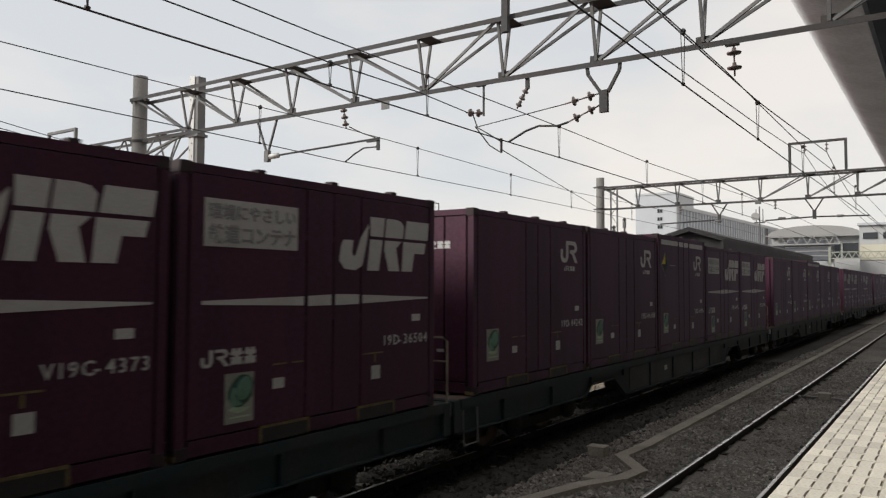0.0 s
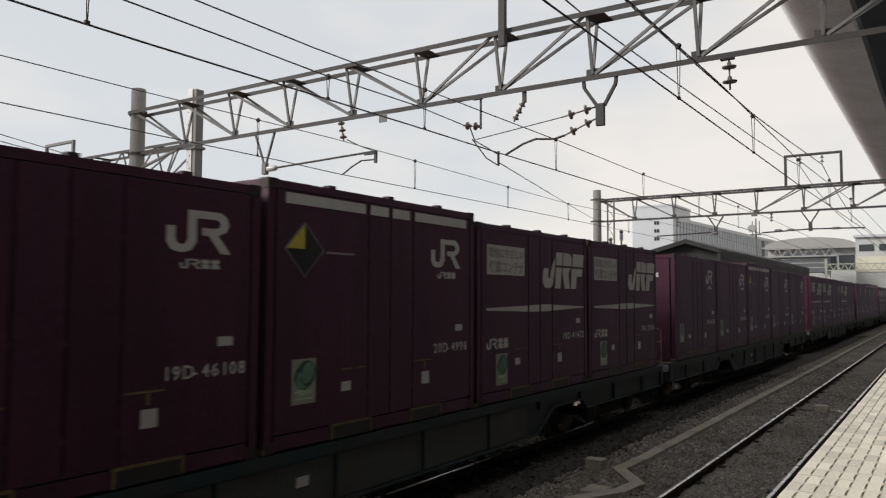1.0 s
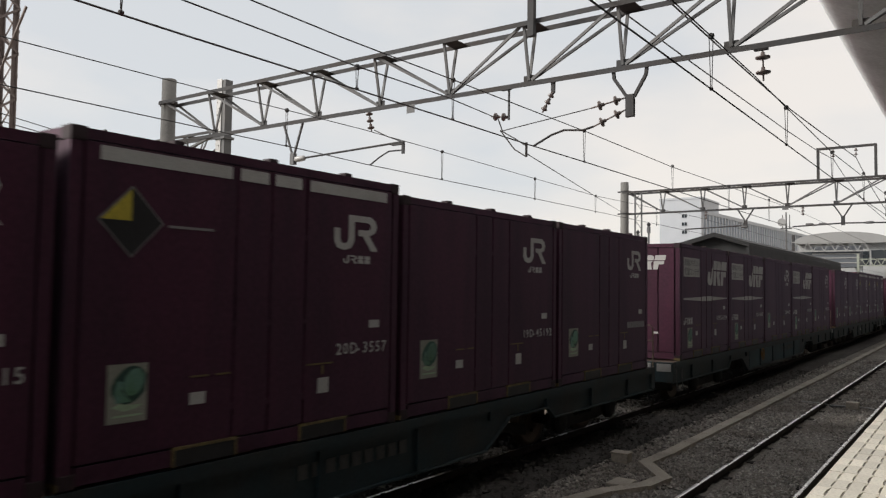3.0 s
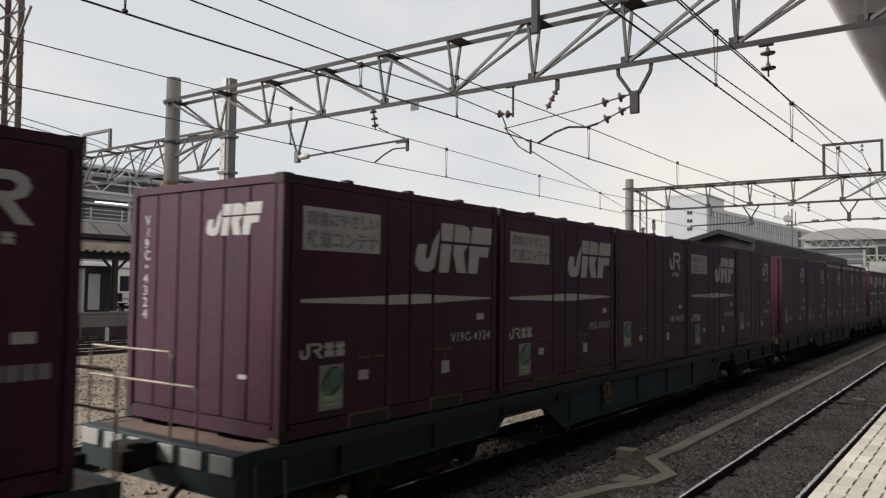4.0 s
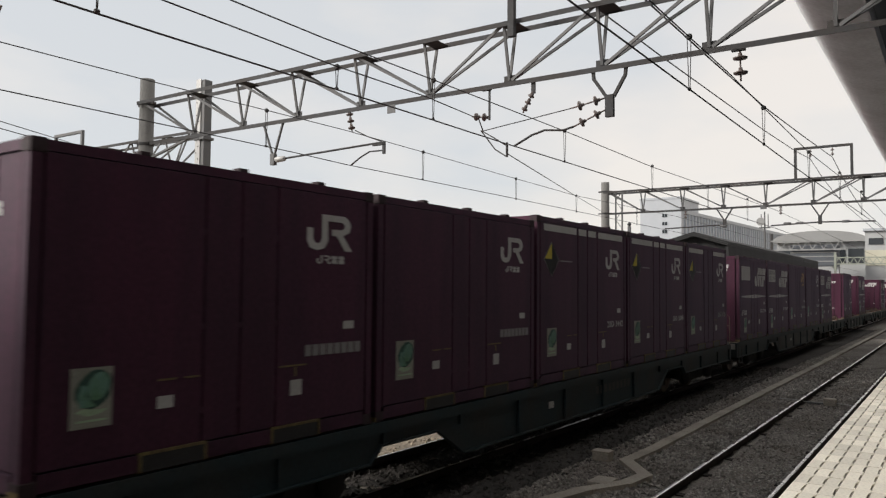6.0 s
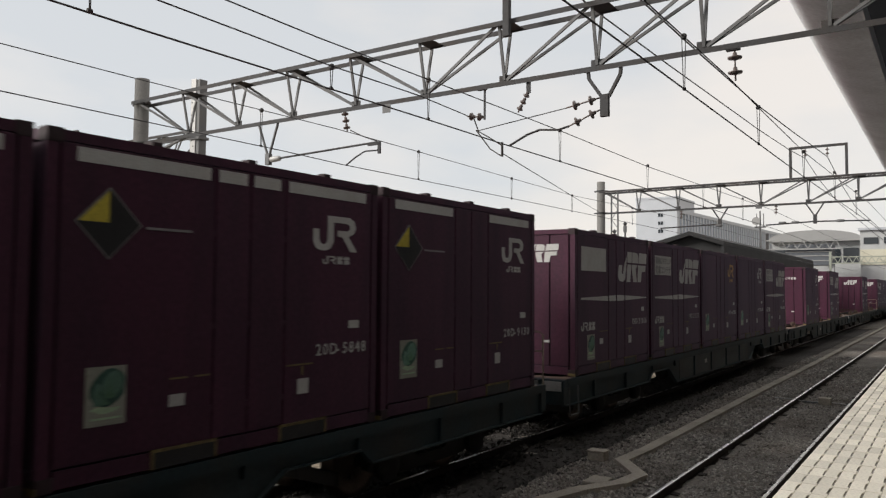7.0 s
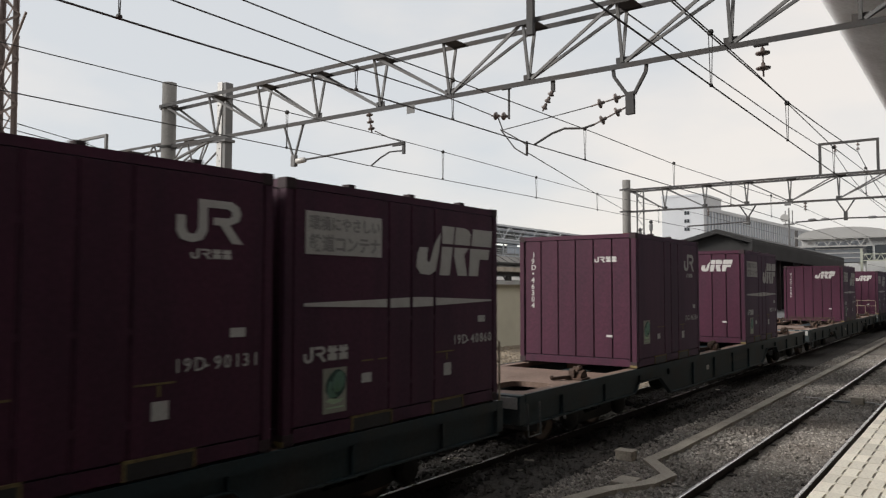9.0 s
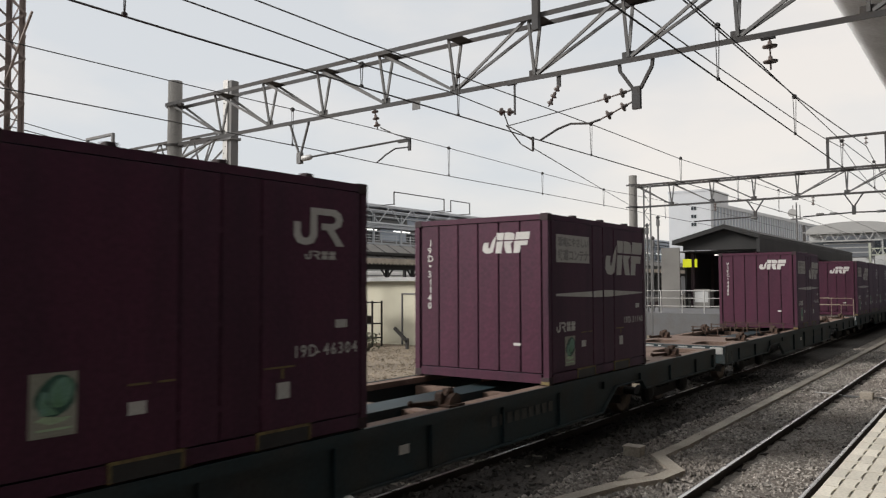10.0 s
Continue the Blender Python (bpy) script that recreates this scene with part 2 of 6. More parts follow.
def bar(bm, p, q, w, h, up=(0, 0, 1)):
    """A straight bar of rectangular section w by h."""
    p, q = Vector(p), Vector(q)
    d = (q - p).normalized()
    u = Vector(up)
    if abs(d.dot(u)) > 0.98:
        u = Vector((0, 1, 0))
    s = d.cross(u).normalized()
    u = s.cross(d)
    vs = [[bm.verts.new(c + s * (i * w / 2) + u * (j * h / 2)) for i, j in ((-1, -1), (1, -1), (1, 1), (-1, 1))] for c in (p, q)]
    for j in range(4):
        bm.faces.new((vs[0][j], vs[0][(j + 1) % 4], vs[1][(j + 1) % 4], vs[1][j]))
    bm.faces.new(vs[0][::-1])
    bm.faces.new(vs[1])
    return bm


def angle_bar(bm, p, q, w, t, up=(0, 0, 1)):
    """A steel angle: two thin legs along one line."""
    p, q = Vector(p), Vector(q)
    d = (q - p).normalized()
    u = Vector(up)
    if abs(d.dot(u)) > 0.98:
        u = Vector((0, 1, 0))
    s = d.cross(u).normalized()
    u = s.cross(d)
    bar(bm, p, q, w, t, up)
    off = s * (w / 2) - u * (w / 2)
    bar(bm, p + off, q + off, t, w, up)
    return bm


def lathe(bm, prof, base, axis=(0, 0, 1), seg=14):
    """A turned body: prof of (radius, height) from base along axis."""
    ax = Vector(axis).normalized()
    rot = ax.to_track_quat("Z", "Y").to_matrix()
    rings = []
    for r, h in prof:
        rings.append([bm.verts.new(Vector(base) + rot @ Vector((r * math.cos(a), r * math.sin(a), h))) for a in (2 * math.pi * j / seg for j in range(seg))])
    for a, b in zip(rings, rings[1:]):
        for j in range(seg):
            bm.faces.new((a[j], a[(j + 1) % seg], b[(j + 1) % seg], b[j]))
    bm.faces.new(rings[0][::-1])
    bm.faces.new(rings[-1])
    return bm


def plate(bm, poly, t, place):
    """A flat shape of thickness t; place maps (u, v, w) to the thing's space."""
    lo = [bm.verts.new(place(u, v, 0)) for u, v in poly]
    hi = [bm.verts.new(place(u, v, t)) for u, v in poly]
    n = len(poly)
    bm.faces.new(lo[::-1])
    bm.faces.new(hi)
    for j in range(n):
        bm.faces.new((lo[j], lo[(j + 1) % n], hi[(j + 1) % n], hi[j]))
    return bm


def rect(u0, u1, v0, v1):
    return [(u0, v0), (u1, v0), (u1, v1), (u0, v1)]


TEXTS = {}


def text_mesh(text, size, mat):
    key = (text, size, mat.name)
    if key not in TEXTS:
        cu = bpy.data.curves.new("lettering", "FONT")
        cu.body, cu.size, cu.resolution_u, cu.extrude, cu.offset = text, size, 2, 0.001, size * (0.028 if len(text) > 1 else 0.012)
        if "\n" in text:
            cu.align_x, cu.space_line = "CENTER", 0.78
        ob = bpy.data.objects.new("lettering", cu)
        scene.collection.objects.link(ob)
        bpy.context.view_layer.update()
        me = bpy.data.meshes.new_from_object(ob.evaluated_get(bpy.context.evaluated_depsgraph_get()))
        bpy.data.objects.remove(ob)
        me.materials.clear()
        me.materials.append(mat)
        TEXTS[key] = me
    return TEXTS[key]


# ---- ground and tracks ----
TRACK_NEAR, TRACK_TRAIN = -2.52, -6.53
GROUND = -0.22


def undulating(name, x0, x1, y0, y1, z, step, rise, mat, label, category, edge=0.0):
    """A rough bed with an uneven top and sloping shoulders."""
    bm = bmesh.new()
    nx, ny = max(2, int((x1 - x0) / step)), max(2, int((y1 - y0) / step))
    grid = []
    for i in range(nx + 1):
        row = []
        for j in range(ny + 1):
            x, y = x0 + (x1 - x0) * i / nx, y0 + (y1 - y0) * j / ny
            h = rise * (noise.noise((x * 3.1, y * 3.1, 0.3)) + 0.6 * noise.noise((x * 9, y * 9, 4)))
            if edge and i in (0, nx):
                h -= edge
            row.append(bm.verts.new((x, y, z + h)))
        grid.append(row)
    for i in range(nx):
        for j in range(ny):
            bm.faces.new((grid[i][j], grid[i + 1][j], grid[i + 1][j + 1], grid[i][j + 1]))
    return tagged(part(name, bm, mat, None, "", True), label, category, kind="structure")


ground_bm = bmesh.new()
box(ground_bm, -1500, 1500, -400, 3000, GROUND - 1.0, GROUND)
tagged(part("ground", ground_bm, M_GRAVELBED), "broad flat brown-grey gravel ground of the rail yard", "ground", kind="structure")
undulating("ballast_bed", -4.75, -1.04, -24.0, 60, -0.12, 0.16, 0.02, M_BALLASTBED, "dark brown ballast bed between platform and freight track", "ballast", 0.02)
# Darker strip: the train's shade is painted in along with the oil.
undulating("ballast_bed", -7.3, -4.752, -40.0, 60, -0.13, 0.18, 0.02, M_OILSHADEBED, "ballast bed under the freight track, dark with oil and painted shade", "ballast", 0.05)
far_bed = bmesh.new()
box(far_bed, -8.6, -1.12, 60.01, 600, -0.3, -0.12)
tagged(part("ballast_bed", far_bed, M_BALLASTBED), "long straight ballast bed running into the distance", "ballast", kind="structure")
undulating("yard_gravel", -11.5, -7.302, -24.0, 60, -0.13, 0.2, 0.025, M_GRAVELBED, "pale gravel between the freight track and the next track", "gravel", 0.0)
undulating("yard_gravel", -25.0, -11.5, -24.0, 44, -0.15, 0.25, 0.035, M_GRAVELBED, "pale brown gravel yard with small humps", "gravel", 0.08)


def stones(name, count, x0, x1, y0, y1, z, size, mat, label, bias=1.0):
    """Loose angular stones, too many to count."""
    rng = np.random.default_rng(len(name) + count)
    corner = np.array([(1, 0, 0), (-1, 0, 0), (0, 1, 0), (0, -1, 0), (0, 0, 1), (0, 0, -1)], float)
    tri = np.array([(0, 2, 4), (2, 1, 4), (1, 3, 4), (3, 0, 4), (2, 0, 5), (1, 2, 5), (3, 1, 5), (0, 3, 5)])
    x = rng.uniform(x0, x1, count)
    y = y0 + (y1 - y0) * rng.uniform(0, 1, count) ** bias
    s = size * rng.uniform(0.5, 1.25, count)
    turn = rng.uniform(0, 6.28, count)
    v = corner[None] * rng.uniform(0.55, 1.2, (count, 6, 1)) * s[:, None, None] * np.array([1, 0.8, 0.62])
    v += rng.normal(0, 0.12, (count, 6, 3)) * s[:, None, None]
    c, n = np.cos(turn)[:, None], np.sin(turn)[:, None]
    vx, vy = v[..., 0] * c - v[..., 1] * n, v[..., 0] * n + v[..., 1] * c
    v = np.stack([vx + x[:, None], vy + y[:, None], v[..., 2] + z + 0.25 * s[:, None]], -1).reshape(-1, 3)
    f = (tri[None] + 6 * np.arange(count)[:, None, None]).reshape(-1, 3)
    me = bpy.data.meshes.new(name)
    me.from_pydata(v.tolist(), [], f.tolist())
    me.materials.append(mat)
    return tagged(new(name, me), label, "stones", kind="stuff")


stones("ballast_stones", 13000, -4.75, -3.12, 6.5, 34, -0.12, 0.045, M_BALLAST, "loose angular dark ballast stones between the tracks", 1.5)
stones("ballast_stones", 7000, -2.95, -2.05, 6.5, 30, -0.125, 0.035, M_BALLAST, "fine brown ballast between the platform track rails", 1.5)
stones("ballast_stones", 5000, -4.75, -2.0, -20, 7, -0.12, 0.045, M_BALLAST, "loose ballast stones beside the platform")
# Stones share the oil-and-shade darkening of the bed below them.
stones("ballast_stones", 7500, -7.25, -4.6, 1.0, 28, -0.12, 0.045, M_OILSHADESTONE, "ballast stones under the freight track, dark with oil and painted shade", 1.2)
stones("gravel_stones", 7000, -12.0, -7.3, 0.0, 34, -0.14, 0.05, M_GRAVEL, "pale gravel stones beyond the freight track")
stones("gravel_stones", 16000, -24.8, -12.0, 4.0, 30, -0.15, 0.05, M_GRAVEL, "loose pale brown gravel stones in the yard", 1.0)


def rail_mesh(length):
    """A rail lying along y with foot, web and head."""
    prof = [(-0.06, -0.14), (0.06, -0.14), (0.06, -0.125), (0.01, -0.11), (0.01, -0.04), (0.033, -0.034), (0.033, -0.014), (0.025, -0.005), (0.012, -0.0006), (-0.012, -0.0006), (-0.025, -0.005), (-0.033, -0.014), (-0.033, -0.034), (-0.01, -0.04), (-0.01, -0.11), (-0.06, -0.125)]
    bm = bmesh.new()
    a = [bm.verts.new((x, 0, z)) for x, z in prof]
    b = [bm.verts.new((x, length, z)) for x, z in prof]
    for i in range(len(prof)):
        f = bm.faces.new((a[i], a[(i + 1) % len(prof)], b[(i + 1) % len(prof)], b[i]))
        f.material_index = 1 if i in (7, 8, 9) else 0
    bm.faces.new(a)
    bm.faces.new(b[::-1])
    return mesh_of(bm, "rail", [M_RAIL, M_RAILTOP])


RAIL = rail_mesh(500)
sleeper_bm = B(-1.0, 1.0, -0.1, 0.1, -0.3, -0.145, bevel=0.015)
SLEEPER = mesh_of(sleeper_bm, "sleeper", M_CONC)
CLIP = mesh_of(B(-0.05, 0.05, -0.06, 0.06, -0.13, -0.1), "rail_clip", M_RAIL)


def track(cx, y_from, rail_z, label, n_sleepers):
    t = thing("railway_track", label, "railway track", "tracks", "structure", (cx, y_from, rail_z))
    for sx in (-0.5655, 0.5655):
        shared("rail", RAIL, t, pose(sx, 0, 0), "rusty steel rail with polished head")
    for i in range(n_sleepers):
        shared("sleeper", SLEEPER, t, pose(0, 0.3 + 0.62 * i, 0.008))
        for sx in (-0.5655 - 0.1, -0.5655 + 0.1, 0.5655 - 0.1, 0.5655 + 0.1):
            if i % 2 == 0:
                shared("rail_clip", CLIP, t, pose(sx, 0.3 + 0.62 * i, 0))
    return t


track(TRACK_NEAR, -30.0, 0.0, "platform track of rusty rails with shiny heads in brown ballast", 100)
track(TRACK_TRAIN, -40.0, 0.0, "freight track of dark rails with shiny heads", 110)
track(-10.62, -30.0, 0.0, "rusty track in pale gravel beyond the freight track", 100)
for yard_x in (-26.4, -29.4, -32.2):
    yard = track(yard_x, -30.0, 0.02, "rusty yard track beyond the gravel", 0)

# cable trough: concrete lids in a line with a jog
trough = thing("cable_trough", "grey concrete cable trough with a kink beside the platform track", "cable trough", kind="structure")
line = [(-4.28, 8.3), (-3.98, 9.4), (-3.7, 9.95), (-3.63, 10.52), (-4.17, 11.24), (-4.12, 12.1), (-4.14, 21.0), (-4.13, 31.0), (-4.18, 42.0), (-4.23, 90.0)]


def trough_piece(p, q, w):
    p, q = Vector((*p, 0)), Vector((*q, 0))
    n = max(1, round((q - p).length / 1.0)) if (q - p).length < 40 else 10
    for i in range(n):
        a, b = p.lerp(q, (i + 0.006) / n), p.lerp(q, (i + 1 - 0.006) / n)
        part("trough_lid", bar(bmesh.new(), (a.x, a.y, -0.105 + 0.006 * (i % 2)), (b.x, b.y, -0.105 + 0.006 * ((i + 1) % 2)), w, 0.1), M_CONC, trough)


for i, (p, q) in enumerate(zip(line, line[1:])):
    trough_piece(p, q, 0.19)
for p in line[1:5]:
    part("trough_corner", lathe(bmesh.new(), [(0.105, 0), (0.105, 0.105)], (*p, -0.157), seg=12), M_CONC, trough)

# small things on the ballast
junction_box = thing("junction_box", "small pale concrete junction box on the ballast", "junction box", at=(-4.52, 11.2, -0.1))
part("body", B(-0.13, 0.13, -0.1, 0.1, 0, 0.12, bevel=0.012), M_CONC, junction_box)
part("lid", B(-0.14, 0.14, -0.11, 0.11, 0.124, 0.15, bevel=0.008), M_CONC, junction_box)
slab = thing("concrete_slab", "flat broken concrete slab lying on the ballast", "slab", at=(-3.99, 9.9, -0.1))
part("slab", B(-0.14, 0.14, -0.2, 0.2, 0, 0.05, bevel=0.015), M_CONC, slab)
transponder = thing("track_transponder", "pale grey box with cables between the rails", "track device", at=(-2.5, 19.6, -0.12))
part("body", B(-0.13, 0.13, -0.11, 0.11, 0.0, 0.16, bevel=0.02), M_CONC, transponder)
part("plate", B(-0.48, -0.14, -0.06, 0.06, 0.02, 0.05), M_GALV, transponder)
part("cable", T([(0.13, 0, 0.06), (0.3, 0.05, 0.05), (0.5, -0.05, 0.03)], 0.013), M_WHITEPOST, transponder)
part("cable", T([(-0.5, 0, 0.05), (-0.75, 0.15, 0.05), (-1.1, 0.2, 0.05)], 0.013), M_WHITEPOST, transponder)
marker = thing("marker_post", "short white plastic marker post beside the freight track", "marker post", at=(-5.08, 5.62, -0.12))
part("post", lathe(bmesh.new(), [(0.055, 0), (0.055, 0.46), (0.045, 0.5)], (0, 0, 0)), M_WHITEPOST, marker)
part("cap", lathe(bmesh.new(), [(0.062, 0), (0.062, 0.05), (0.03, 0.075)], (0, 0, 0.5)), M_WHITEPOST, marker)

# ---- platform and canopy ----
PLAT_X, PLAT_Z = -1.055, 1.08
platform_bm = bmesh.new()
box(platform_bm, PLAT_X + 0.04, 7.0, -30, 160, GROUND, PLAT_Z - 0.008)
platform = tagged(part("platform", platform_bm, M_JOINT), "station platform body with dark concrete side", "platform", kind="structure")
part("coping", B(PLAT_X + 0.012, PLAT_X + 0.26, -30, 160, PLAT_Z - 0.16, PLAT_Z - 0.012, bevel=0.01), M_WALL, platform, "dark concrete platform edge coping")

ARC = 16
canopy_prof = [(-1.239 - 1.2 * math.cos(k / ARC * math.pi / 2), 7.95 - 0.65 * math.sin(k / ARC * math.pi / 2)) for k in range(ARC + 1)]
canopy_prof += [(-1.2, 7.3), (-1.18, 7.55), (2.4, 7.55), (7.0, 7.55), (7.0, 8.0), (2.4, 8.02), (-1.4, 8.03), (-2.3, 8.0)]
canopy_bm = bmesh.new()
ya, yb = -30, 160
a = [canopy_bm.verts.new((x, ya, z)) for x, z in canopy_prof]
b = [canopy_bm.verts.new((x, yb, z)) for x, z in canopy_prof]
for i in range(len(canopy_prof)):
    f = canopy_bm.faces.new((a[i], a[(i + 1) % len(a)], b[(i + 1) % len(a)], b[i]))
    # The inner soffit takes the dim grey too, to cut bounce.
    f.material_index = 0 if i < ARC + 2 else (2 if i < ARC + 4 else 1)
    f.smooth = i < ARC
canopy_bm.faces.new(a)
canopy_bm.faces.new(b[::-1])
canopy = tagged(new("ceiling", mesh_of(canopy_bm, "ceiling", [M_CANOPY, M_CANOPYTOP, M_WALL])), "platform canopy with a rounded pale metal soffit edge", "canopy", kind="structure")
# Added walls, out of view, that close the platform and shape its light.
back_wall = tagged(part("wall_platform", B(7.0, 7.25, -30, 160, GROUND, 8.0), M_WALL), "plain dim wall added out of view to limit light under the canopy", "wall", kind="structure")
end_wall = tagged(part("wall_end", B(PLAT_X + 1.2, 7.0, -30.3, -30.05, GROUND, 7.53), M_WALL), "plain wall added out of view at the platform end", "wall", kind="structure")


# ---- freight train ----
SPEED = 11.26
CL, CW = 3.715, 1.225
MESHES = {}


def cached(key, make):
    if key not in MESHES:
        MESHES[key] = make()
    return MESHES[key]


def side(u, v, w):
    return (CW + 0.003 + w, u, v)


def front(u, v, w):
    return (u, 0.013 - w, v)


def flat(name, polys, mat, place, t=0.002):
    bm = bmesh.new()
    for p in polys:
        plate(bm, p, t, place)
    return mesh_of(bm, name, mat)


def hook(u, v, su, sv):
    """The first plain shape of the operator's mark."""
    out = [(0, 0.6), (0, 0.24), (0.08, 0.06), (0.24, 0), (0.34, 0), (0.5, 0.06), (0.6, 0.26), (0.6, 1.0), (0.42, 1.0), (0.42, 0.32), (0.37, 0.2), (0.3, 0.18), (0.22, 0.2), (0.17, 0.32), (0.17, 0.6)]
    return [(u + a * su, v + b * sv) for a, b in out]


def flag(u, v, su, sv):
    """The second plain shape: a slab with a slanted leg."""
    one = [(0.6, 1.0), (0.6, 0.82), (1.02, 0.82), (1.1, 0.76), (1.1, 0.66), (1.02, 0.6), (0.72, 0.6), (0.72, 0.42), (0.86, 0.42), (1.12, 0), (1.34, 0), (1.06, 0.44), (1.24, 0.54), (1.3, 0.72), (1.24, 0.9), (1.1, 1.0)]
    return [(u + a * su, v + b * sv) for a, b in one]


def dense(u, v, w, h):
    """A dense square sign reduced to plain bars."""
    lattice = [(0, 0), (0.16, 0.1), (0.36, 0), (0.5, 0.14), (0.64, 0), (0.84, 0.1), (1, 0), (0.94, 0.34), (1, 0.5), (0.7, 0.46), (0.7, 0.58), (1, 0.62), (1, 0.78), (0.9, 0.84), (0.9, 1), (0.6, 1), (0.58, 0.86), (0.42, 0.86), (0.4, 1), (0.1, 1), (0.1, 0.84), (0, 0.78), (0, 0.62), (0.3, 0.58), (0.3, 0.46), (0, 0.5), (0.06, 0.34)]
    return [[(u + a * w, v + b * h) for a, b in lattice]]


def slanted(u, v, w, h):
    """The older mark: leaning blocks cut by a thin gap."""
    def sh(a, b):
        return (u + a * w + 0.14 * b * h, v + b * h)
    lists = [[(0.02, 0.54), (0.0, 0.4), (0.0, 0.16), (0.06, 0.02), (0.17, 0.0), (0.24, 0.08), (0.265, 0.5), (0.27, 0.86), (0.2, 0.62), (0.165, 0.3), (0.15, 0.24), (0.12, 0.3), (0.12, 0.54)],
             [(0.3, 0.0), (0.43, 0.0), (0.44, 0.58), (0.3, 0.58)], [(0.3, 0.64), (0.445, 0.64), (0.445, 1.0), (0.28, 1.0)],
             [(0.47, 0.58), (0.47, 0.4), (0.54, 0.0), (0.67, 0.0), (0.61, 0.44), (0.665, 0.58)], [(0.465, 0.64), (0.68, 0.64), (0.68, 0.88), (0.64, 0.97), (0.57, 1.0), (0.465, 1.0)],
             [(0.7, 0.0), (0.83, 0.0), (0.84, 0.36), (0.97, 0.36), (0.98, 0.58), (0.69, 0.58)], [(0.7, 0.64), (1.0, 0.64), (1.0, 1.0), (0.71, 1.0)]]
    return [[sh(a, b) for a, b in p] for p in lists]


def bars(u0, v0, widths, h, gap=0.025):
    out, u = [], u0
    for w in widths:
        out.append(rect(u, u + w, v0, v0 + h))
        u += w + gap
    return out


def frame_mesh(h):
    bm = bmesh.new()
    for x in (-CW, CW - 0.09):
        for y in (0, CL - 0.09):
            box(bm, x, x + 0.09, y, y + 0.09, 0.11, h - 0.11)
    for x in (-CW, CW - 0.07):
        box(bm, x, x + 0.07, 0.126, CL - 0.126, h - 0.09, h - 0.012)
        box(bm, x, x + 0.07, 0.126, CL - 0.126, 0.02, 0.15)
    for y in (0, CL - 0.07):
        box(bm, -CW + 0.126, CW - 0.126, y, y + 0.07, h - 0.09, h - 0.012)
        box(bm, -CW + 0.126, CW - 0.126, y, y + 0.07, 0.02, 0.15)
    return mesh_of(bm, "frame", M_MAROON)


def roof_mesh(h):
    """A roof sheet pressed into shallow ribs, as one body."""
    prof = [(0.05, h - 0.05), (0.05, h - 0.022)]
    for i in range(9):
        y = 0.25 + i * 0.4
        prof += [(y - 0.08, h - 0.022), (y - 0.06, h - 0.004), (y + 0.06, h - 0.004), (y + 0.08, h - 0.022)]
    prof += [(CL - 0.05, h - 0.022), (CL - 0.05, h - 0.05)]
    bm = plate(bmesh.new(), prof, 2 * CW - 0.1, lambda a, b, w: (CW - 0.05 - w, a, b))
    return mesh_of(bm, "roof", M_ROOFC)


def core_mesh(h):
    bm = bmesh.new()
    box(bm, -CW + 0.045, CW - 0.045, 0.05, CL - 0.05, 0.06, h - 0.065)
    return mesh_of(bm, "body", M_SEAM)


END_EDGES = [-1.11, -0.75, -0.375, 0.0, 0.375, 0.75, 1.11]
SIDE_EDGES = [0.1, 1.49, 1.885, 2.32, 3.615]


def end_panel_mesh(w, h):
    bm = bmesh.new()
    box(bm, 0.013, w - 0.013, 0.016, 0.05, 0.165, h - 0.1, bevel=0.006)
    return mesh_of(bm, "end_panel", M_MAROON)


def side_panel_mesh(w, h):
    bm = bmesh.new()
    box(bm, CW - 0.046, CW - 0.0, 0.016, w - 0.016, 0.165, h - 0.1, bevel=0.006)
    return mesh_of(bm, "side_panel", M_MAROON)


def rod_mesh(h):
    bm = bmesh.new()
    tube(bm, [(CW - 0.02, 0, 0.16), (CW - 0.02, 0, h - 0.1)], 0.014, 6)
    for z in (0.4, 1.1, 1.9):
        box(bm, CW - 0.04, CW - 0.004, -0.03, 0.03, z, z + 0.05)
    return mesh_of(bm, "lock_rod", M_MAROON)


def pocket_mesh():
    bm = bmesh.new()
    box(bm, CW - 0.02, CW + 0.012, 0, 0.64, 0.142, 0.165)
    box(bm, CW - 0.02, CW + 0.012, 0, 0.022, 0.01, 0.142)
    box(bm, CW - 0.02, CW + 0.012, 0.618, 0.64, 0.01, 0.142)
    # A black plate in the opening stands in for the pocket's inner shade.
    box(bm, CW - 0.012, CW + 0.004, 0.022, 0.618, 0.012, 0.142)
    for f in bm.faces[-6:]:
        f.material_index = 1
    return mesh_of(bm, "fork_pocket", [M_YELLOWDULL, M_BLACK])


M_YELLOWDULL = material("worn_yellow_edge", (0.2, 0.15, 0.055), 0.7, 0, 40, 6, 0.4, 0.2, (0.12, 0.08, 0.05), 0.9)
M_HANDRAIL = material("worn_handrail_paint", (0.34, 0.29, 0.22), 0.6, 0.1, 40, 5, 0.3, 0.1, (0.16, 0.1, 0.07), 0.8)
STAMP = mesh_of(B(0, 0.003, 0, 0.12, 0, 0.07), "tag_plate", M_WHITE)


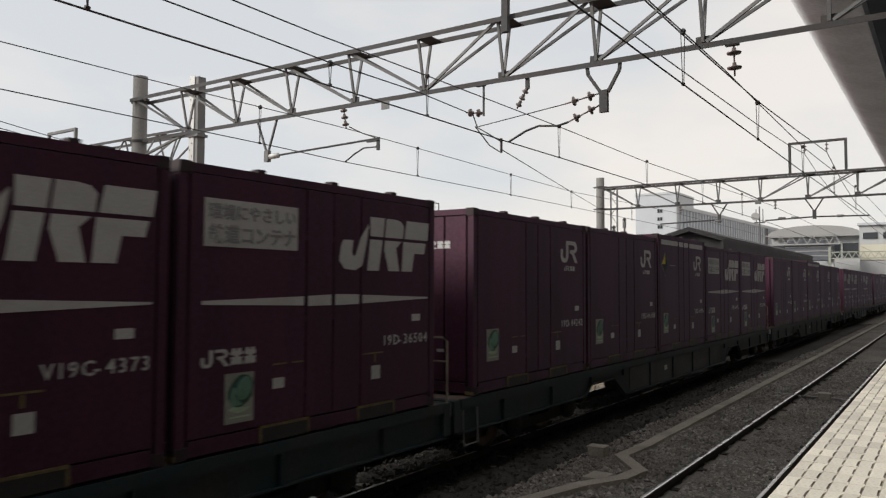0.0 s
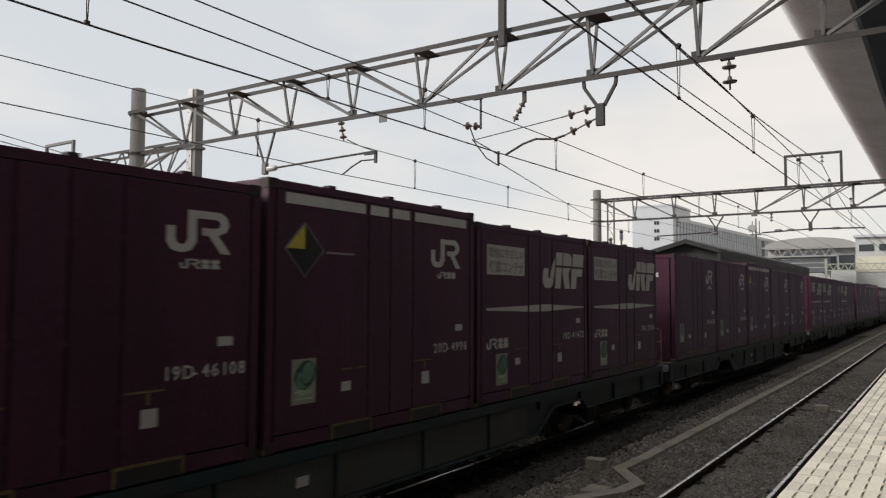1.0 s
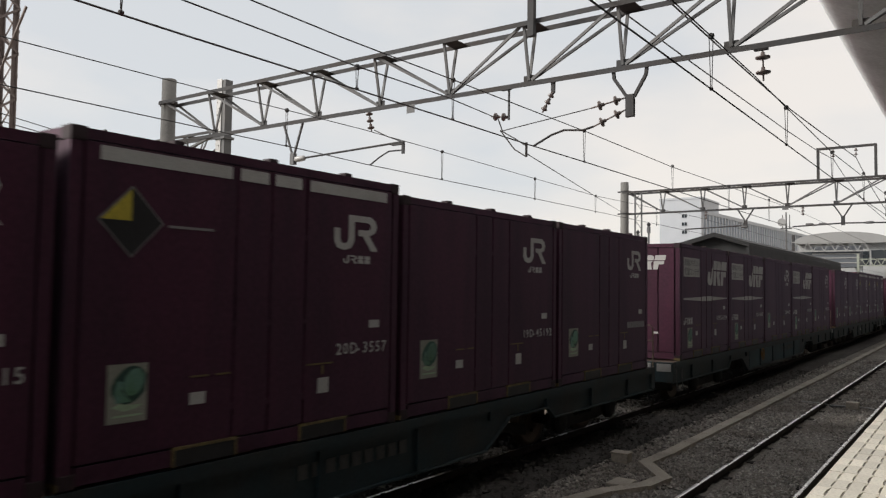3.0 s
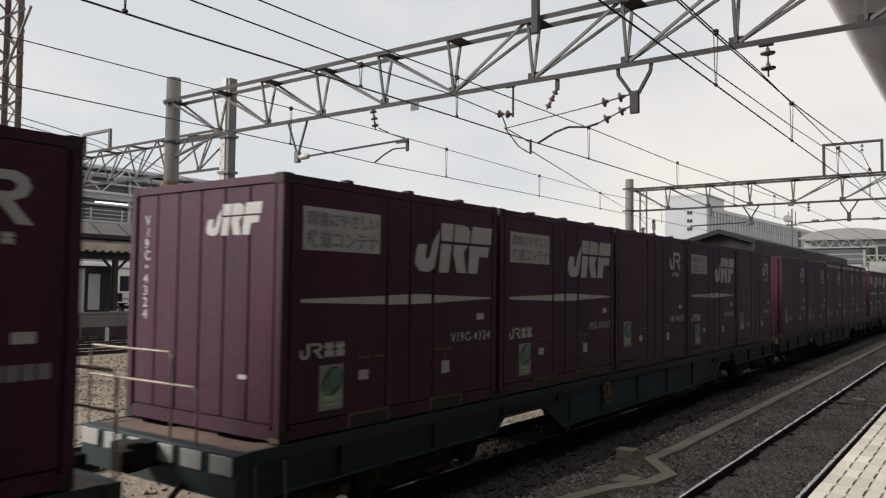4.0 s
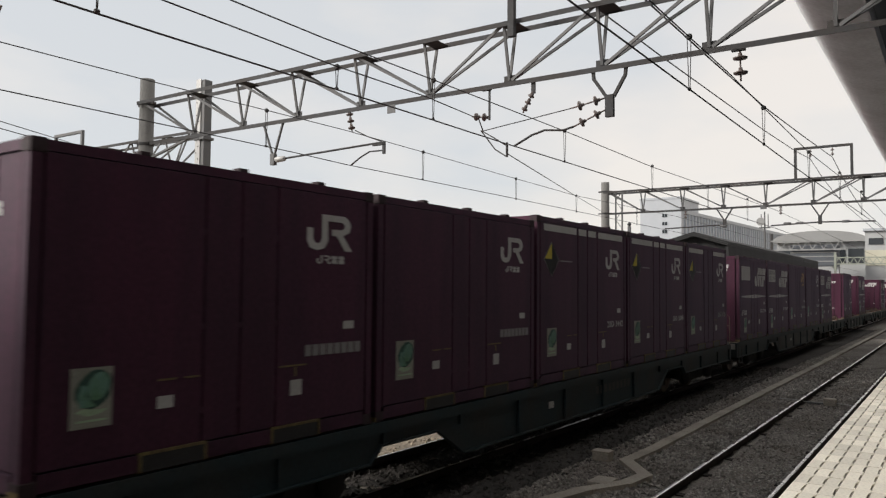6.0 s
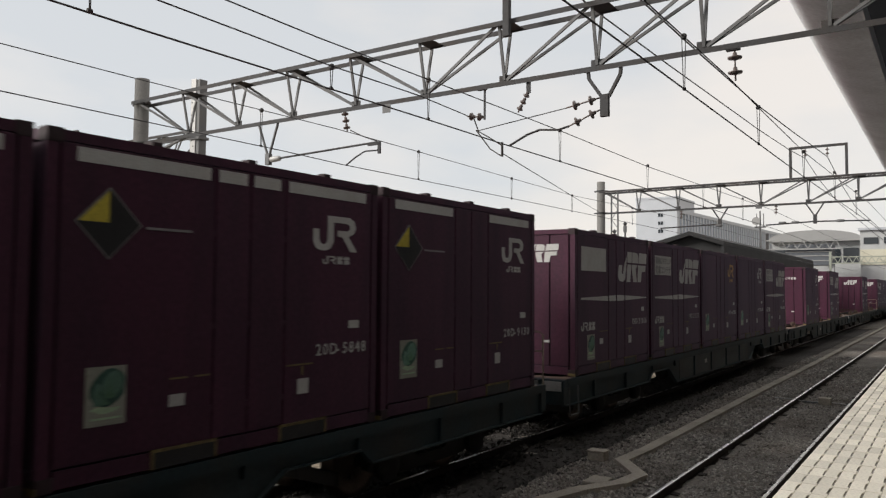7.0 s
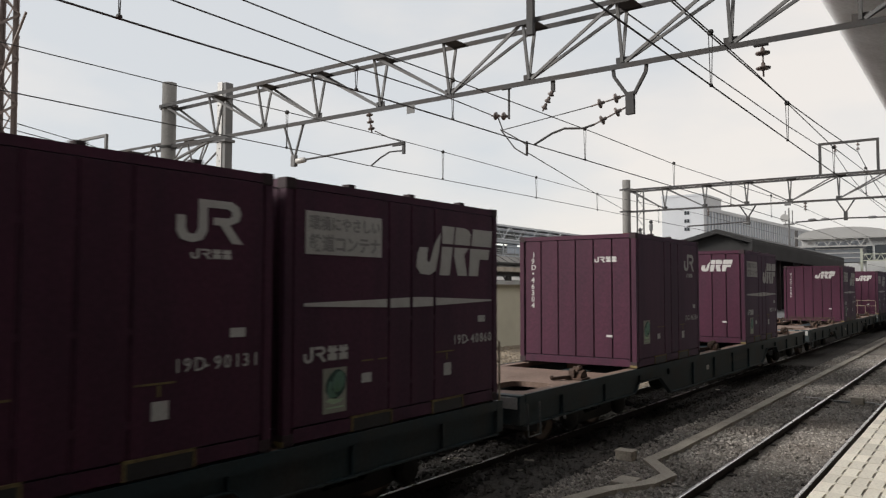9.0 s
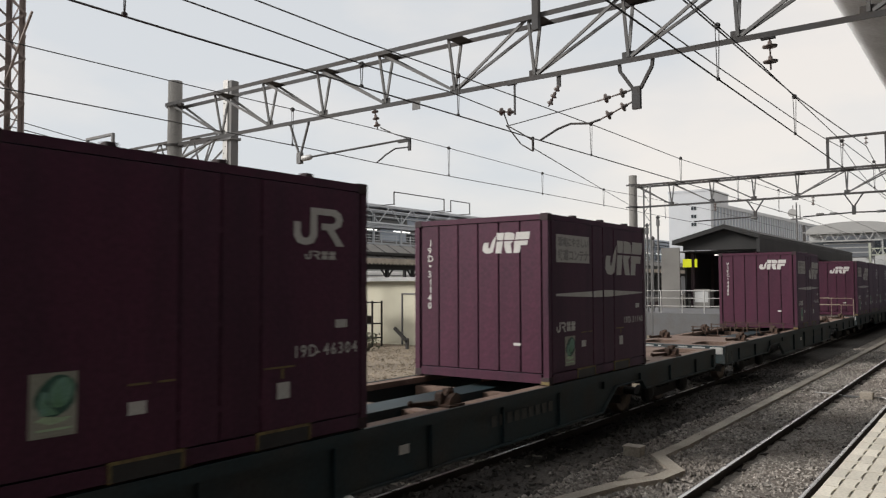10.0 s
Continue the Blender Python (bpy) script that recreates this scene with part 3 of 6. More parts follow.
def container(kind, number, u, z=1.0):
    """A twelve-foot freight container: kind is plain, barred (older mark, white sign) or banded (taller, white top band)."""
    printed = kind != "faded"
    kind = "barred" if kind == "faded" else kind
    h = 2.6 if kind == "banded" else 2.5
    look_of = {"plain": "maroon steel freight container with a white mark on a flat wagon", "barred": "maroon freight container with white sign and bar on a wagon", "banded": "tall maroon container with white top band and black-yellow diamond", "amber": "maroon steel freight container with a faded amber mark"}[kind]
    c = thing("freight_container", look_of, "container", "containers on the train", at=(TRACK_TRAIN, u, z))
    shared("frame", cached(("frame", h), lambda: frame_mesh(h)), c)
    for sx in (-1, 1):
        for y in (-0.004, CL - 0.126):
            for z in (0.0, h - 0.11):
                shared("corner_casting", cached("casting", lambda: mesh_of(B(0, 0.13, 0, 0.13, 0, 0.11, bevel=0.01), "corner_casting", M_SEAM)), c, pose(-CW - 0.004 if sx < 0 else CW - 0.126, y, z), "dark steel corner casting")
    shared("body", cached(("core", h), lambda: core_mesh(h)), c)
    shared("roof", cached(("roof", h), lambda: roof_mesh(h)), c, None, "dusty ribbed container roof")
    for far in (0, 1):
        for x0, x1 in zip(END_EDGES, END_EDGES[1:]):
            m = pose(x0, 0, 0) if not far else pose(-x0, CL, 0, 0, 0, 180)
            shared("end_panel", cached(("end", round(x1 - x0, 3), h), lambda: end_panel_mesh(x1 - x0, h)), c, m)
    for other in (0, 1):
        for y0, y1 in zip(SIDE_EDGES, SIDE_EDGES[1:]):
            m = pose(0, y0, 0) if not other else pose(0, CL - y0, 0, 0, 0, 180)
            shared("side_panel", cached(("side", round(y1 - y0, 3), h), lambda: side_panel_mesh(y1 - y0, h)), c, m)
    for y in SIDE_EDGES[1:4]:
        shared("lock_rod", cached(("rod", h), lambda: rod_mesh(h)), c, pose(0, y, 0))
    for y in (0.91, 2.28):
        shared("fork_pocket", cached("pocket", pocket_mesh), c, pose(0, y, 0), "worn yellow fork pocket edge around a black plate for its shaded opening")
    # sticker with a green leaf shape
    su, sv = (0.5, 0.235) if kind == "barred" else (0.34, 0.42)
    sticker = shared("sticker", cached(("sticker",), lambda: flat("sticker", [rect(0, 0.33, 0, 0.44)], M_STICKER, side)), c, pose(0, su, sv), "white environment sticker")
    shared("sticker_print", cached(("leaf",), lambda: flat("sticker_print", [[(0.18 + (0.135 + 0.018 * math.sin(k * 0.9)) * math.cos(k / 16 * 6.283) + 0.02 * math.sin(k / 16 * 6.283), 0.28 + 0.145 * math.sin(k / 16 * 6.283)) for k in range(16)]], M_DARKGREEN, side)), sticker, pose(0.003, 0, 0), "dark green leaf outline")
    shared("sticker_print", cached(("leafin",), lambda: flat("sticker_print", [[(0.215 + 0.085 * math.cos(k / 12 * 6.283) + 0.02 * math.sin(k / 12 * 6.283), 0.3 + 0.105 * math.sin(k / 12 * 6.283)) for k in range(12)], [(0.055, 0.23), (0.07, 0.15), (0.2, 0.155), (0.165, 0.19), (0.115, 0.235), (0.125, 0.3), (0.085, 0.32)]], M_GREEN, side)), sticker, pose(0.005, 0, 0), "blue-green leaf print")
    shared("sticker_print", cached(("hand",), lambda: flat("sticker_print", [[(0.04, 0.12), (0.14, 0.085), (0.24, 0.1), (0.29, 0.13), (0.2, 0.13), (0.1, 0.145)], rect(0.05, 0.29, 0.045, 0.06)], M_PALEGREEN, side)), sticker, pose(0.003, 0, 0), "pale green print")
    # small plates and painted lines
    shared("tag_plate", STAMP, c, pose(CW + 0.003, 3.25, 1.038) @ Matrix.Diagonal((1, 1.35, 1.15, 1)))
    shared("tag_plate", STAMP, c, pose(CW + 0.003, 2.51, 0.43) @ Matrix.Diagonal((1, 1.25, 2.1, 1)))
    shared("tag_plate", STAMP, c, pose(CW + 0.003, 1.06, 0.487) @ Matrix.Diagonal((1, 1.25, 1.4, 1)))
    for n, r in enumerate((rect(1.06, 1.24, 0.706, 0.722), rect(1.31, 1.46, 0.706, 0.722), rect(2.36, 2.72, 0.706, 0.722), rect(2.56, 2.585, 0.61, 0.7))):
        shared("painted_line", cached(("line", n), lambda: flat("painted_line", [r], M_YELLOWDULL, side)), c)
    shared("corner_mark", cached("cornermark", lambda: mesh_of(B(CW - 0.13, CW + 0.006, -0.009, -0.0045, 0.004, 0.05), "corner_mark", M_YELLOWDULL)), c, None, "yellow paint on the lower corner")
    for y in (0.9, 1.9, 2.9):
        shared("roof_lug", cached(("lug", h), lambda: mesh_of(B(CW - 0.1, CW + 0.0, -0.05, 0.05, h - 0.02, h + 0.022, bevel=0.008), "roof_lug", M_SEAM)), c, pose(0, y, 0))
    shared("tag_plate", STAMP, c, pose(1.0 - 0.25, 0.009, 0.55, 0, 0, 90) @ Matrix.Diagonal((1, 1, 0.6, 1)))
    mark = M_ORANGE if kind == "amber" else M_WHITE
    if kind == "barred":
        sign = shared("sign_board", cached("sign", lambda: flat("sign_board", [rect(0.25, 1.365, 1.787, 2.205)], M_WHITE, side)), c, None, "white sign with grey characters")
        if printed:
            shared("sign_print", text_mesh("環境にやさしい", 0.15, M_GREYINK), sign, pose(CW + 0.009, 0.29, 2.04, 90, 0, 90))
        if printed:
            shared("sign_print", text_mesh("鉄道コンテナ", 0.175, M_GREYINK), sign, pose(CW + 0.009, 0.29, 1.835, 90, 0, 90))
        for n, piece in enumerate(slanted(1.96, 1.615, 1.55, 0.59)):
            shared("mark_block", cached(("slant", n), lambda: flat("mark_block", [piece], M_WHITE, side)), c)
        shared("white_bar", cached("wedge", lambda: flat("white_bar", [[(0.24, 1.285), (1.46, 1.255), (1.46, 1.345), (0.24, 1.318)], [(1.52, 1.25), (1.855, 1.25), (1.855, 1.36), (1.52, 1.348)], [(1.915, 1.25), (2.295, 1.255), (2.295, 1.358), (1.915, 1.362)], [(2.35, 1.26), (3.57, 1.298), (3.57, 1.316), (2.35, 1.353)]], M_WHITE, side)), c, None, "long tapering white bar")
        for n, pieces in enumerate(([hook(0.24, 0.745, 0.21, 0.15)], [flag(0.26, 0.745, 0.21, 0.15)], dense(0.56, 0.745, 0.135, 0.15), dense(0.715, 0.745, 0.135, 0.15))):
            shared("owner_mark", cached(("owner", n), lambda: flat("owner_mark", pieces, M_WHITE, side)), c)
        for n, piece in enumerate(slanted(0.08, 1.93, 0.8, 0.31)):
            shared("mark_block", cached(("slantend", n), lambda: flat("mark_block", [piece], M_WHITE, front)), c)
    else:
        for n, piece in enumerate((hook(2.7, 1.837, 0.5, 0.36), flag(2.7, 1.837, 0.5, 0.36))):
            shared("operator_mark", cached(("mark", mark.name, n), lambda: flat("operator_mark", [piece], mark, side)), c)
        for n, pieces in enumerate(([hook(2.84, 1.7, 0.14, 0.085)], [flag(2.855, 1.7, 0.14, 0.085)], dense(3.055, 1.7, 0.09, 0.085), dense(3.16, 1.7, 0.09, 0.085))):
            shared("owner_mark", cached(("ownersmall", mark.name, n), lambda: flat("owner_mark", pieces, mark, side)), c)
        for n, pieces in enumerate(([hook(0.4, 1.955, 0.15, 0.11)], [flag(0.415, 1.955, 0.15, 0.11)], dense(0.63, 1.955, 0.1, 0.11), dense(0.745, 1.955, 0.1, 0.11))):
            shared("owner_mark", cached(("ownerend", n), lambda: flat("owner_mark", pieces, M_WHITE, front)), c)
    if kind == "banded":
        for n, (ua, ub) in enumerate(((0.228, 1.43), (1.52, 1.84), (1.92, 2.25), (2.36, 3.51))):
            if number != "20D-9130" or n in (0, 3):
                shared("top_band", cached(("band", n), lambda: flat("top_band", [rect(ua, ub, 2.375, 2.482)], M_WHITE, side)), c, None, "white band along the top")
        placard = shared("placard", cached("diamond", lambda: flat("placard", [[(0.22, 1.935), (0.495, 1.66), (0.77, 1.935), (0.495, 2.21)]], M_GREYINK, side)), c, None, "grey-edged diamond placard")
        shared("placard_field", cached("blackfield", lambda: flat("placard_field", [[(0.235, 1.935), (0.495, 1.675), (0.755, 1.935), (0.495, 2.195)]], M_BLACK, side)), placard, pose(0.003, 0, 0), "black field of the placard")
        shared("placard_field", cached("quarter", lambda: flat("placard_field", [[(0.245, 1.94), (0.488, 1.94), (0.488, 2.183)]], M_YELLOW, side)), placard, pose(0.006, 0, 0), "yellow quarter of the placard")
        shared("fine_print", cached("fineprint", lambda: flat("fine_print", [rect(0.815, 1.25, 1.91, 1.93)], M_GREYINK, side)), c)
    if number:
        first = 2.76 if len(number) < 9 else 2.69
        for n, ch in enumerate(number):
            shared("serial_digit", text_mesh(ch, 0.16, M_WHITE), c, pose(CW + 0.006, first + 0.099 * n + (0.008 if ch == "1" else 0.0), 0.785, 90, 0, 90))
            if ch != "-":
                shared("serial_digit", text_mesh(ch, 0.15, M_WHITE), c, pose(-0.97 + (0.02 if ch == "1" else 0.0), 0.01, h - 0.42 - 0.126 * n, 90, 0, 0))
            else:
                shared("serial_dot", cached("dot", lambda: flat("serial_dot", [rect(0, 0.035, 0, 0.035)], M_WHITE, front)), c, pose(-0.945, 0, h - 0.38 - 0.126 * n))
    else:
        for n in range(8):
            shared("serial_bar", cached("bar", lambda: flat("serial_bar", [rect(0, 0.085, 0, 0.11)], M_GREYINK, side)), c, pose(0, 2.7 + 0.105 * n, 0.79))
            shared("serial_bar", cached("barend", lambda: flat("serial_bar", [rect(0, 0.085, 0, 0.11)], M_WHITE, front)), c, pose(-0.985, 0, h - 0.42 - 0.15 * n))
    return c


def deck_mesh():
    """End decks with two rounded openings each; the middle is an open frame with cross beams."""
    bm = bmesh.new()
    for x0, x1 in ((-1.2, -1.02), (1.02, 1.2)):
        box(bm, x0, x1, 0.45, 19.95, 0.9, 0.985)
    for flip in (False, True):
        def put(x0, x1, y0, y1):
            box(bm, x0, x1, *((20.4 - y1, 20.4 - y0) if flip else (y0, y1)), 0.9, 0.982)
        put(-1.02, 1.02, 0.45, 0.75)
        put(-0.012, 0.25, 0.75, 1.82)
        put(-0.25, -0.018, 0.75, 1.82)
        put(-0.012, 1.02, 1.82, 3.68)
        put(-1.02, -0.018, 1.82, 3.68)
        for x0, x1 in ((-1.02, -0.25), (0.25, 1.02)):
            # rounded corners of an opening
            for cx, dx in ((x0, 1), (x1, -1)):
                for cy, dy in ((0.75, 1), (1.82, -1)):
                    arc = [(cx + dx * 0.22 * (1 - math.sin(a)), cy + dy * 0.22 * (1 - math.cos(a))) for a in (math.pi / 2 * q / 5 for q in range(6))]
                    plate(bm, [(cx, cy)] + arc, 0.08, lambda a, b, w: (a, 20.4 - b if flip else b, 0.902 + w))
    for k in range(7):
        y = 4.35 + 1.9 * k
        box(bm, -1.02, 1.02, y, y + 0.22, 0.72, 0.86)
    return mesh_of(bm, "deck", M_DECK)


def sill_mesh(sx):
    """A side sill, deeper between the bogies, as a flanged channel."""
    prof = [(0.4, 0.56), (0.4, 0.89), (20.0, 0.89), (20.0, 0.56), (15.9, 0.56), (15.7, 0.73), (14.6, 0.73), (14.0, 0.37), (6.4, 0.37), (5.8, 0.73), (4.7, 0.73), (4.5, 0.56)]
    bm = bmesh.new()
    plate(bm, prof, 0.02, lambda a, b, w: (sx * (1.17 + w), a, b))
    for a, b in zip(prof[3:], prof[4:] + prof[:1]):
        bar(bm, (sx * 1.2, a[0], a[1]), (sx * 1.2, b[0], b[1]), 0.08, 0.02)
    box(bm, sx * 1.15, sx * 1.24, 0.46, 19.94, 0.87, 0.892)
    box(bm, sx * 1.203, sx * 1.243, 0.46, 19.94, 0.89, 0.992)
    for i in range(12):
        y = 1.6 + i * 1.56
        z = 0.39 if 6.5 < y < 13.9 else 0.745 if 4.4 < y < 16.0 else 0.58
        box(bm, sx * 1.192, sx * 1.235, y, y + 0.03, z, 0.865)
    return mesh_of(bm, "side_sill", M_SILL)


def bogie_mesh():
    bm = bmesh.new()
    for sx in (-1, 1):
        plate(bm, [(-1.25, 0.42), (-1.1, 0.56), (-0.5, 0.56), (-0.3, 0.42), (0.3, 0.42), (0.5, 0.56), (1.1, 0.56), (1.25, 0.42), (1.05, 0.34), (0.6, 0.28), (-0.6, 0.28), (-1.05, 0.34)], 0.1, lambda a, b, w: (sx * (0.92 + w), a, b))
        for y in (-0.95, 0.95):
            lathe(bm, [(0.17, 0), (0.19, 0.04), (0.19, 0.1), (0.14, 0.15), (0.05, 0.17)], (sx * 1.0, y, 0.43), (sx, 0, 0), 16)
        for y in (-0.14, 0.14):
            for k in range(5):
                lathe(bm, [(0.07, 0), (0.085, 0.015), (0.07, 0.03)], (sx * 0.97, y, 0.43 + 0.04 * k), seg=10)
    box(bm, -0.95, 0.95, -0.18, 0.18, 0.5, 0.74)
    for y in (-1.45, 1.45):
        box(bm, -0.75, 0.75, y - 0.03, y + 0.03, 0.25, 0.4)
    return mesh_of(bm, "bogie", M_BOGIE)


def wheel_mesh(sx):
    bm = bmesh.new()
    lathe(bm, [(0.1, -0.09), (0.12, -0.05), (0.3, -0.03), (0.36, -0.05), (0.43, -0.06), (0.425, 0.05), (0.455, 0.06), (0.455, 0.085), (0.36, 0.075), (0.3, 0.05), (0.12, 0.06), (0.1, 0.1)], (sx * 0.535, 0, 0), (-sx, 0, 0), 28)
    for k in range(4):
        a = k * math.pi / 2
        lathe(bm, [(0.03, 0), (0.03, 0.03)], (sx * (0.535 + 0.045), 0.2 * math.cos(a), 0.2 * math.sin(a)), (sx, 0, 0), 8)
    return mesh_of(bm, "wheel", M_WHEEL, True)


AXLE = mesh_of(T([(-0.98, 0, 0), (0.98, 0, 0)], 0.075, 12), "wheelset", M_BOGIE)


def handwheel_mesh():
    bm = bmesh.new()
    ring = [(0, 0.21 * math.cos(k / 20 * 6.2832), 0.21 * math.sin(k / 20 * 6.2832)) for k in range(21)]
    tube(bm, ring, 0.018, 6)
    for k in range(5):
        a = k / 5 * 6.2832
        bar(bm, (0, 0, 0), (0, 0.2 * math.cos(a), 0.2 * math.sin(a)), 0.03, 0.02, (1, 0, 0))
    lathe(bm, [(0.045, 0), (0.035, 0.05)], (-0.03, 0, 0), (1, 0, 0), 10)
    return mesh_of(bm, "brake_wheel", M_BRAKE)


def lock_mesh():
    bm = bmesh.new()
    box(bm, -0.15, 0.15, -0.16, 0.16, 0, 0.03, bevel=0.008)
    plate(bm, [(-0.15, 0.03), (0.15, 0.03), (0.13, 0.1), (0.08, 0.2), (0.02, 0.2), (0.0, 0.13), (-0.06, 0.12), (-0.1, 0.18), (-0.14, 0.15)], 0.09, lambda a, b, w: (w - 0.09, a, b))
    plate(bm, [(-0.13, 0.03), (0.13, 0.03), (0.1, 0.14), (0.03, 0.16), (-0.08, 0.11)], 0.08, lambda a, b, w: (w + 0.03, a, b))
    lathe(bm, [(0.045, 0), (0.05, 0.03), (0.035, 0.07)], (0.02, 0.02, 0.15), seg=10)
    bar(bm, (-0.05, -0.1, 0.05), (-0.26, -0.4, 0.03), 0.06, 0.05)
    lathe(bm, [(0.03, 0), (0.04, 0.03), (0.02, 0.06)], (-0.26, -0.4, 0.02), seg=8)
    return mesh_of(bm, "container_lock", M_LOCK)


def coupler_mesh():
    bm = bmesh.new()
    box(bm, -0.12, 0.12, 0.12, 0.5, 0.74, 0.97)
    box(bm, -0.17, 0.12, -0.03, 0.16, 0.72, 0.99, bevel=0.03)
    box(bm, 0.05, 0.2, -0.12, 0.02, 0.76, 0.95, bevel=0.03)
    tube(bm, [(0.45, 0.4, 0.7), (0.5, 0.15, 0.5), (0.42, 0.0, 0.42), (0.3, -0.02, 0.5)], 0.03, 8)
    return mesh_of(bm, "coupler", M_BOGIE)


def wagon(u0, grey=False, brake=False, bare=()):
    w = thing("flat_wagon", "grey container flat wagon with rusty deck and bogies" if grey else "teal container flat wagon with an orange brake wheel" if brake else "dark blue-grey container flat wagon with rusty deck and bogies", "wagon", "wagons of the train", at=(TRACK_TRAIN, u0, 0))
    shared("deck", cached("deck", deck_mesh), w, None, "rust-brown steel deck with openings")
    for sx in (-1, 1):
        sill = shared("side_sill", cached(("sill", sx), lambda: sill_mesh(sx)), w)
    if grey:
        shared("sill_panel", cached("sillpanel", lambda: mesh_of(B(1.192, 1.2, 6.7, 13.7, 0.4, 0.85), "sill_panel", M_SILLGREY)), w, None, "grey painted sill panel")
    if brake:
        shared("sill_panel", cached("tealpanel", lambda: mesh_of(B(1.192, 1.2, 6.7, 13.7, 0.4, 0.85), "sill_panel", M_TEAL)), w, None, "teal painted sill panel")
    shared("end_beam", cached("endbeam", lambda: mesh_of(B(-1.24, 1.24, 0.3, 0.45, 0.58, 0.985, bevel=0.01), "end_beam", M_SILL)), w)
    shared("end_beam", cached("endbeam", None), w, pose(0, 20.4, 0, 0, 0, 180))
    shared("centre_sill", cached("centre", lambda: mesh_of(B(-0.25, 0.25, 0.46, 19.94, 0.55, 0.895), "centre_sill", M_SILL)), w)
    for yb, turn in ((0.0, 0), (20.4, 180)):
        shared("coupler", cached("coupler", coupler_mesh), w, pose(0, yb, 0, 0, 0, turn))
        rail = bmesh.new()
        tube(rail, [(-1.22, 0.36, 0.98), (-1.22, 0.36, 1.75), (-1.16, 0.36, 1.8), (0.15, 0.36, 1.8), (0.2, 0.36, 1.75), (0.2, 0.36, 0.98)], 0.015, 6)
        tube(rail, [(-1.22, 0.36, 1.5), (0.55, 0.36, 1.5), (0.6, 0.36, 1.45), (0.6, 0.36, 0.98)], 0.014, 6)
        if yb not in bare:
            shared("end_handrail", cached("handrail", lambda: mesh_of(rail, "end_handrail", M_HANDRAIL)), w, pose(0, yb, 0, 0, 0, turn), "pale tubular end handrail")
        step = bmesh.new()
        tube(step, [(1.24, 0.5, 0.85), (1.26, 0.5, 0.4), (1.26, 0.85, 0.4), (1.24, 0.85, 0.85)], 0.016, 6)
        shared("step", cached("step", lambda: mesh_of(step, "step", M_GALV)), w, pose(0, yb, 0, 0, 0, turn), "pale bent-rod step")
    wheelsets = []
    for yc in (3.1, 17.3):
        shared("bogie", cached("bogie", bogie_mesh), w, pose(0, yc, 0))
        for dy in (-0.95, 0.95):
            ws = shared("wheelset", AXLE, w, pose(0, yc + dy, 0.43))
            for sx in (-1, 1):
                wheel = shared("wheel", cached(("wheel", sx), lambda: wheel_mesh(sx)), ws)
            wheelsets.append((ws, yc + dy))
    if brake:
        shared("brake_wheel", cached("handwheel", handwheel_mesh), w, pose(1.25, 8.02, 0.7) @ Matrix.Scale(0.78, 4), "dull orange spoked brake wheel")
    else:
        shared("label_plate", cached("labelplate", lambda: mesh_of(B(1.195, 1.21, 8.85, 9.02, 0.615, 0.715, bevel=0.004), "label_plate", M_WHITE)), w, None, "small white label plate on the sill")
    shared("brake_cylinder", cached("cyl", lambda: mesh_of(lathe(bmesh.new(), [(0.1, 0), (0.16, 0.03), (0.16, 0.6), (0.06, 0.66)], (0.6, 7.2, 0.45), (0, 1, 0)), "brake_cylinder", M_BOGIE)), w)
    shared("air_reservoir", cached("res", lambda: mesh_of(lathe(bmesh.new(), [(0.12, 0), (0.2, 0.06), (0.2, 1.1), (0.12, 1.16)], (-0.6, 11.2, 0.45), (0, 1, 0)), "air_reservoir", M_BOGIE)), w)
    for k in range(9):
        shared("sill_character", cached("sillprint", lambda: flat("sill_character", [rect(0, 0.13, 0, 0.14)], M_SILLGREY, lambda a, b, q: (1.204 + q, a, b))), w, pose(0, 10.7 + 0.19 * k, 0.63))
    for k in range(6):
        shared("end_plate", cached("endplate", lambda: mesh_of(B(0, 0.3, 0.278, 0.298, 0.8, 0.96, bevel=0.006), "end_plate", M_WHITEPOST)), w, pose(-1.2 + 0.42 * k, 0, 0), "worn pale end plate")
    for y in (2.55, 6.1, 10.0, 14.3, 17.85):
        for sx in (-1, 1):
            shared("container_lock", cached("lock", lock_mesh), w, pose(sx * 1.02, y, 0.985))
    return w, wheelsets


def stake_row(w, y0):
    """Short upright stakes joined by rods on an empty deck."""
    for k in range(6):
        shared("deck_stake", cached("stake", lambda: mesh_of(B(-0.016, 0.016, -0.016, 0.016, 0.984, 1.22), "deck_stake", M_LOCK)), w, pose(-0.9 + 0.36 * k, y0, 0))
    shared("deck_rod", cached("deckrod", lambda: mesh_of(T([(-0.95, 0, 1.19), (0.95, 0, 1.19)], 0.013, 6), "deck_rod", M_LOCK)), w, pose(0, y0, 0))


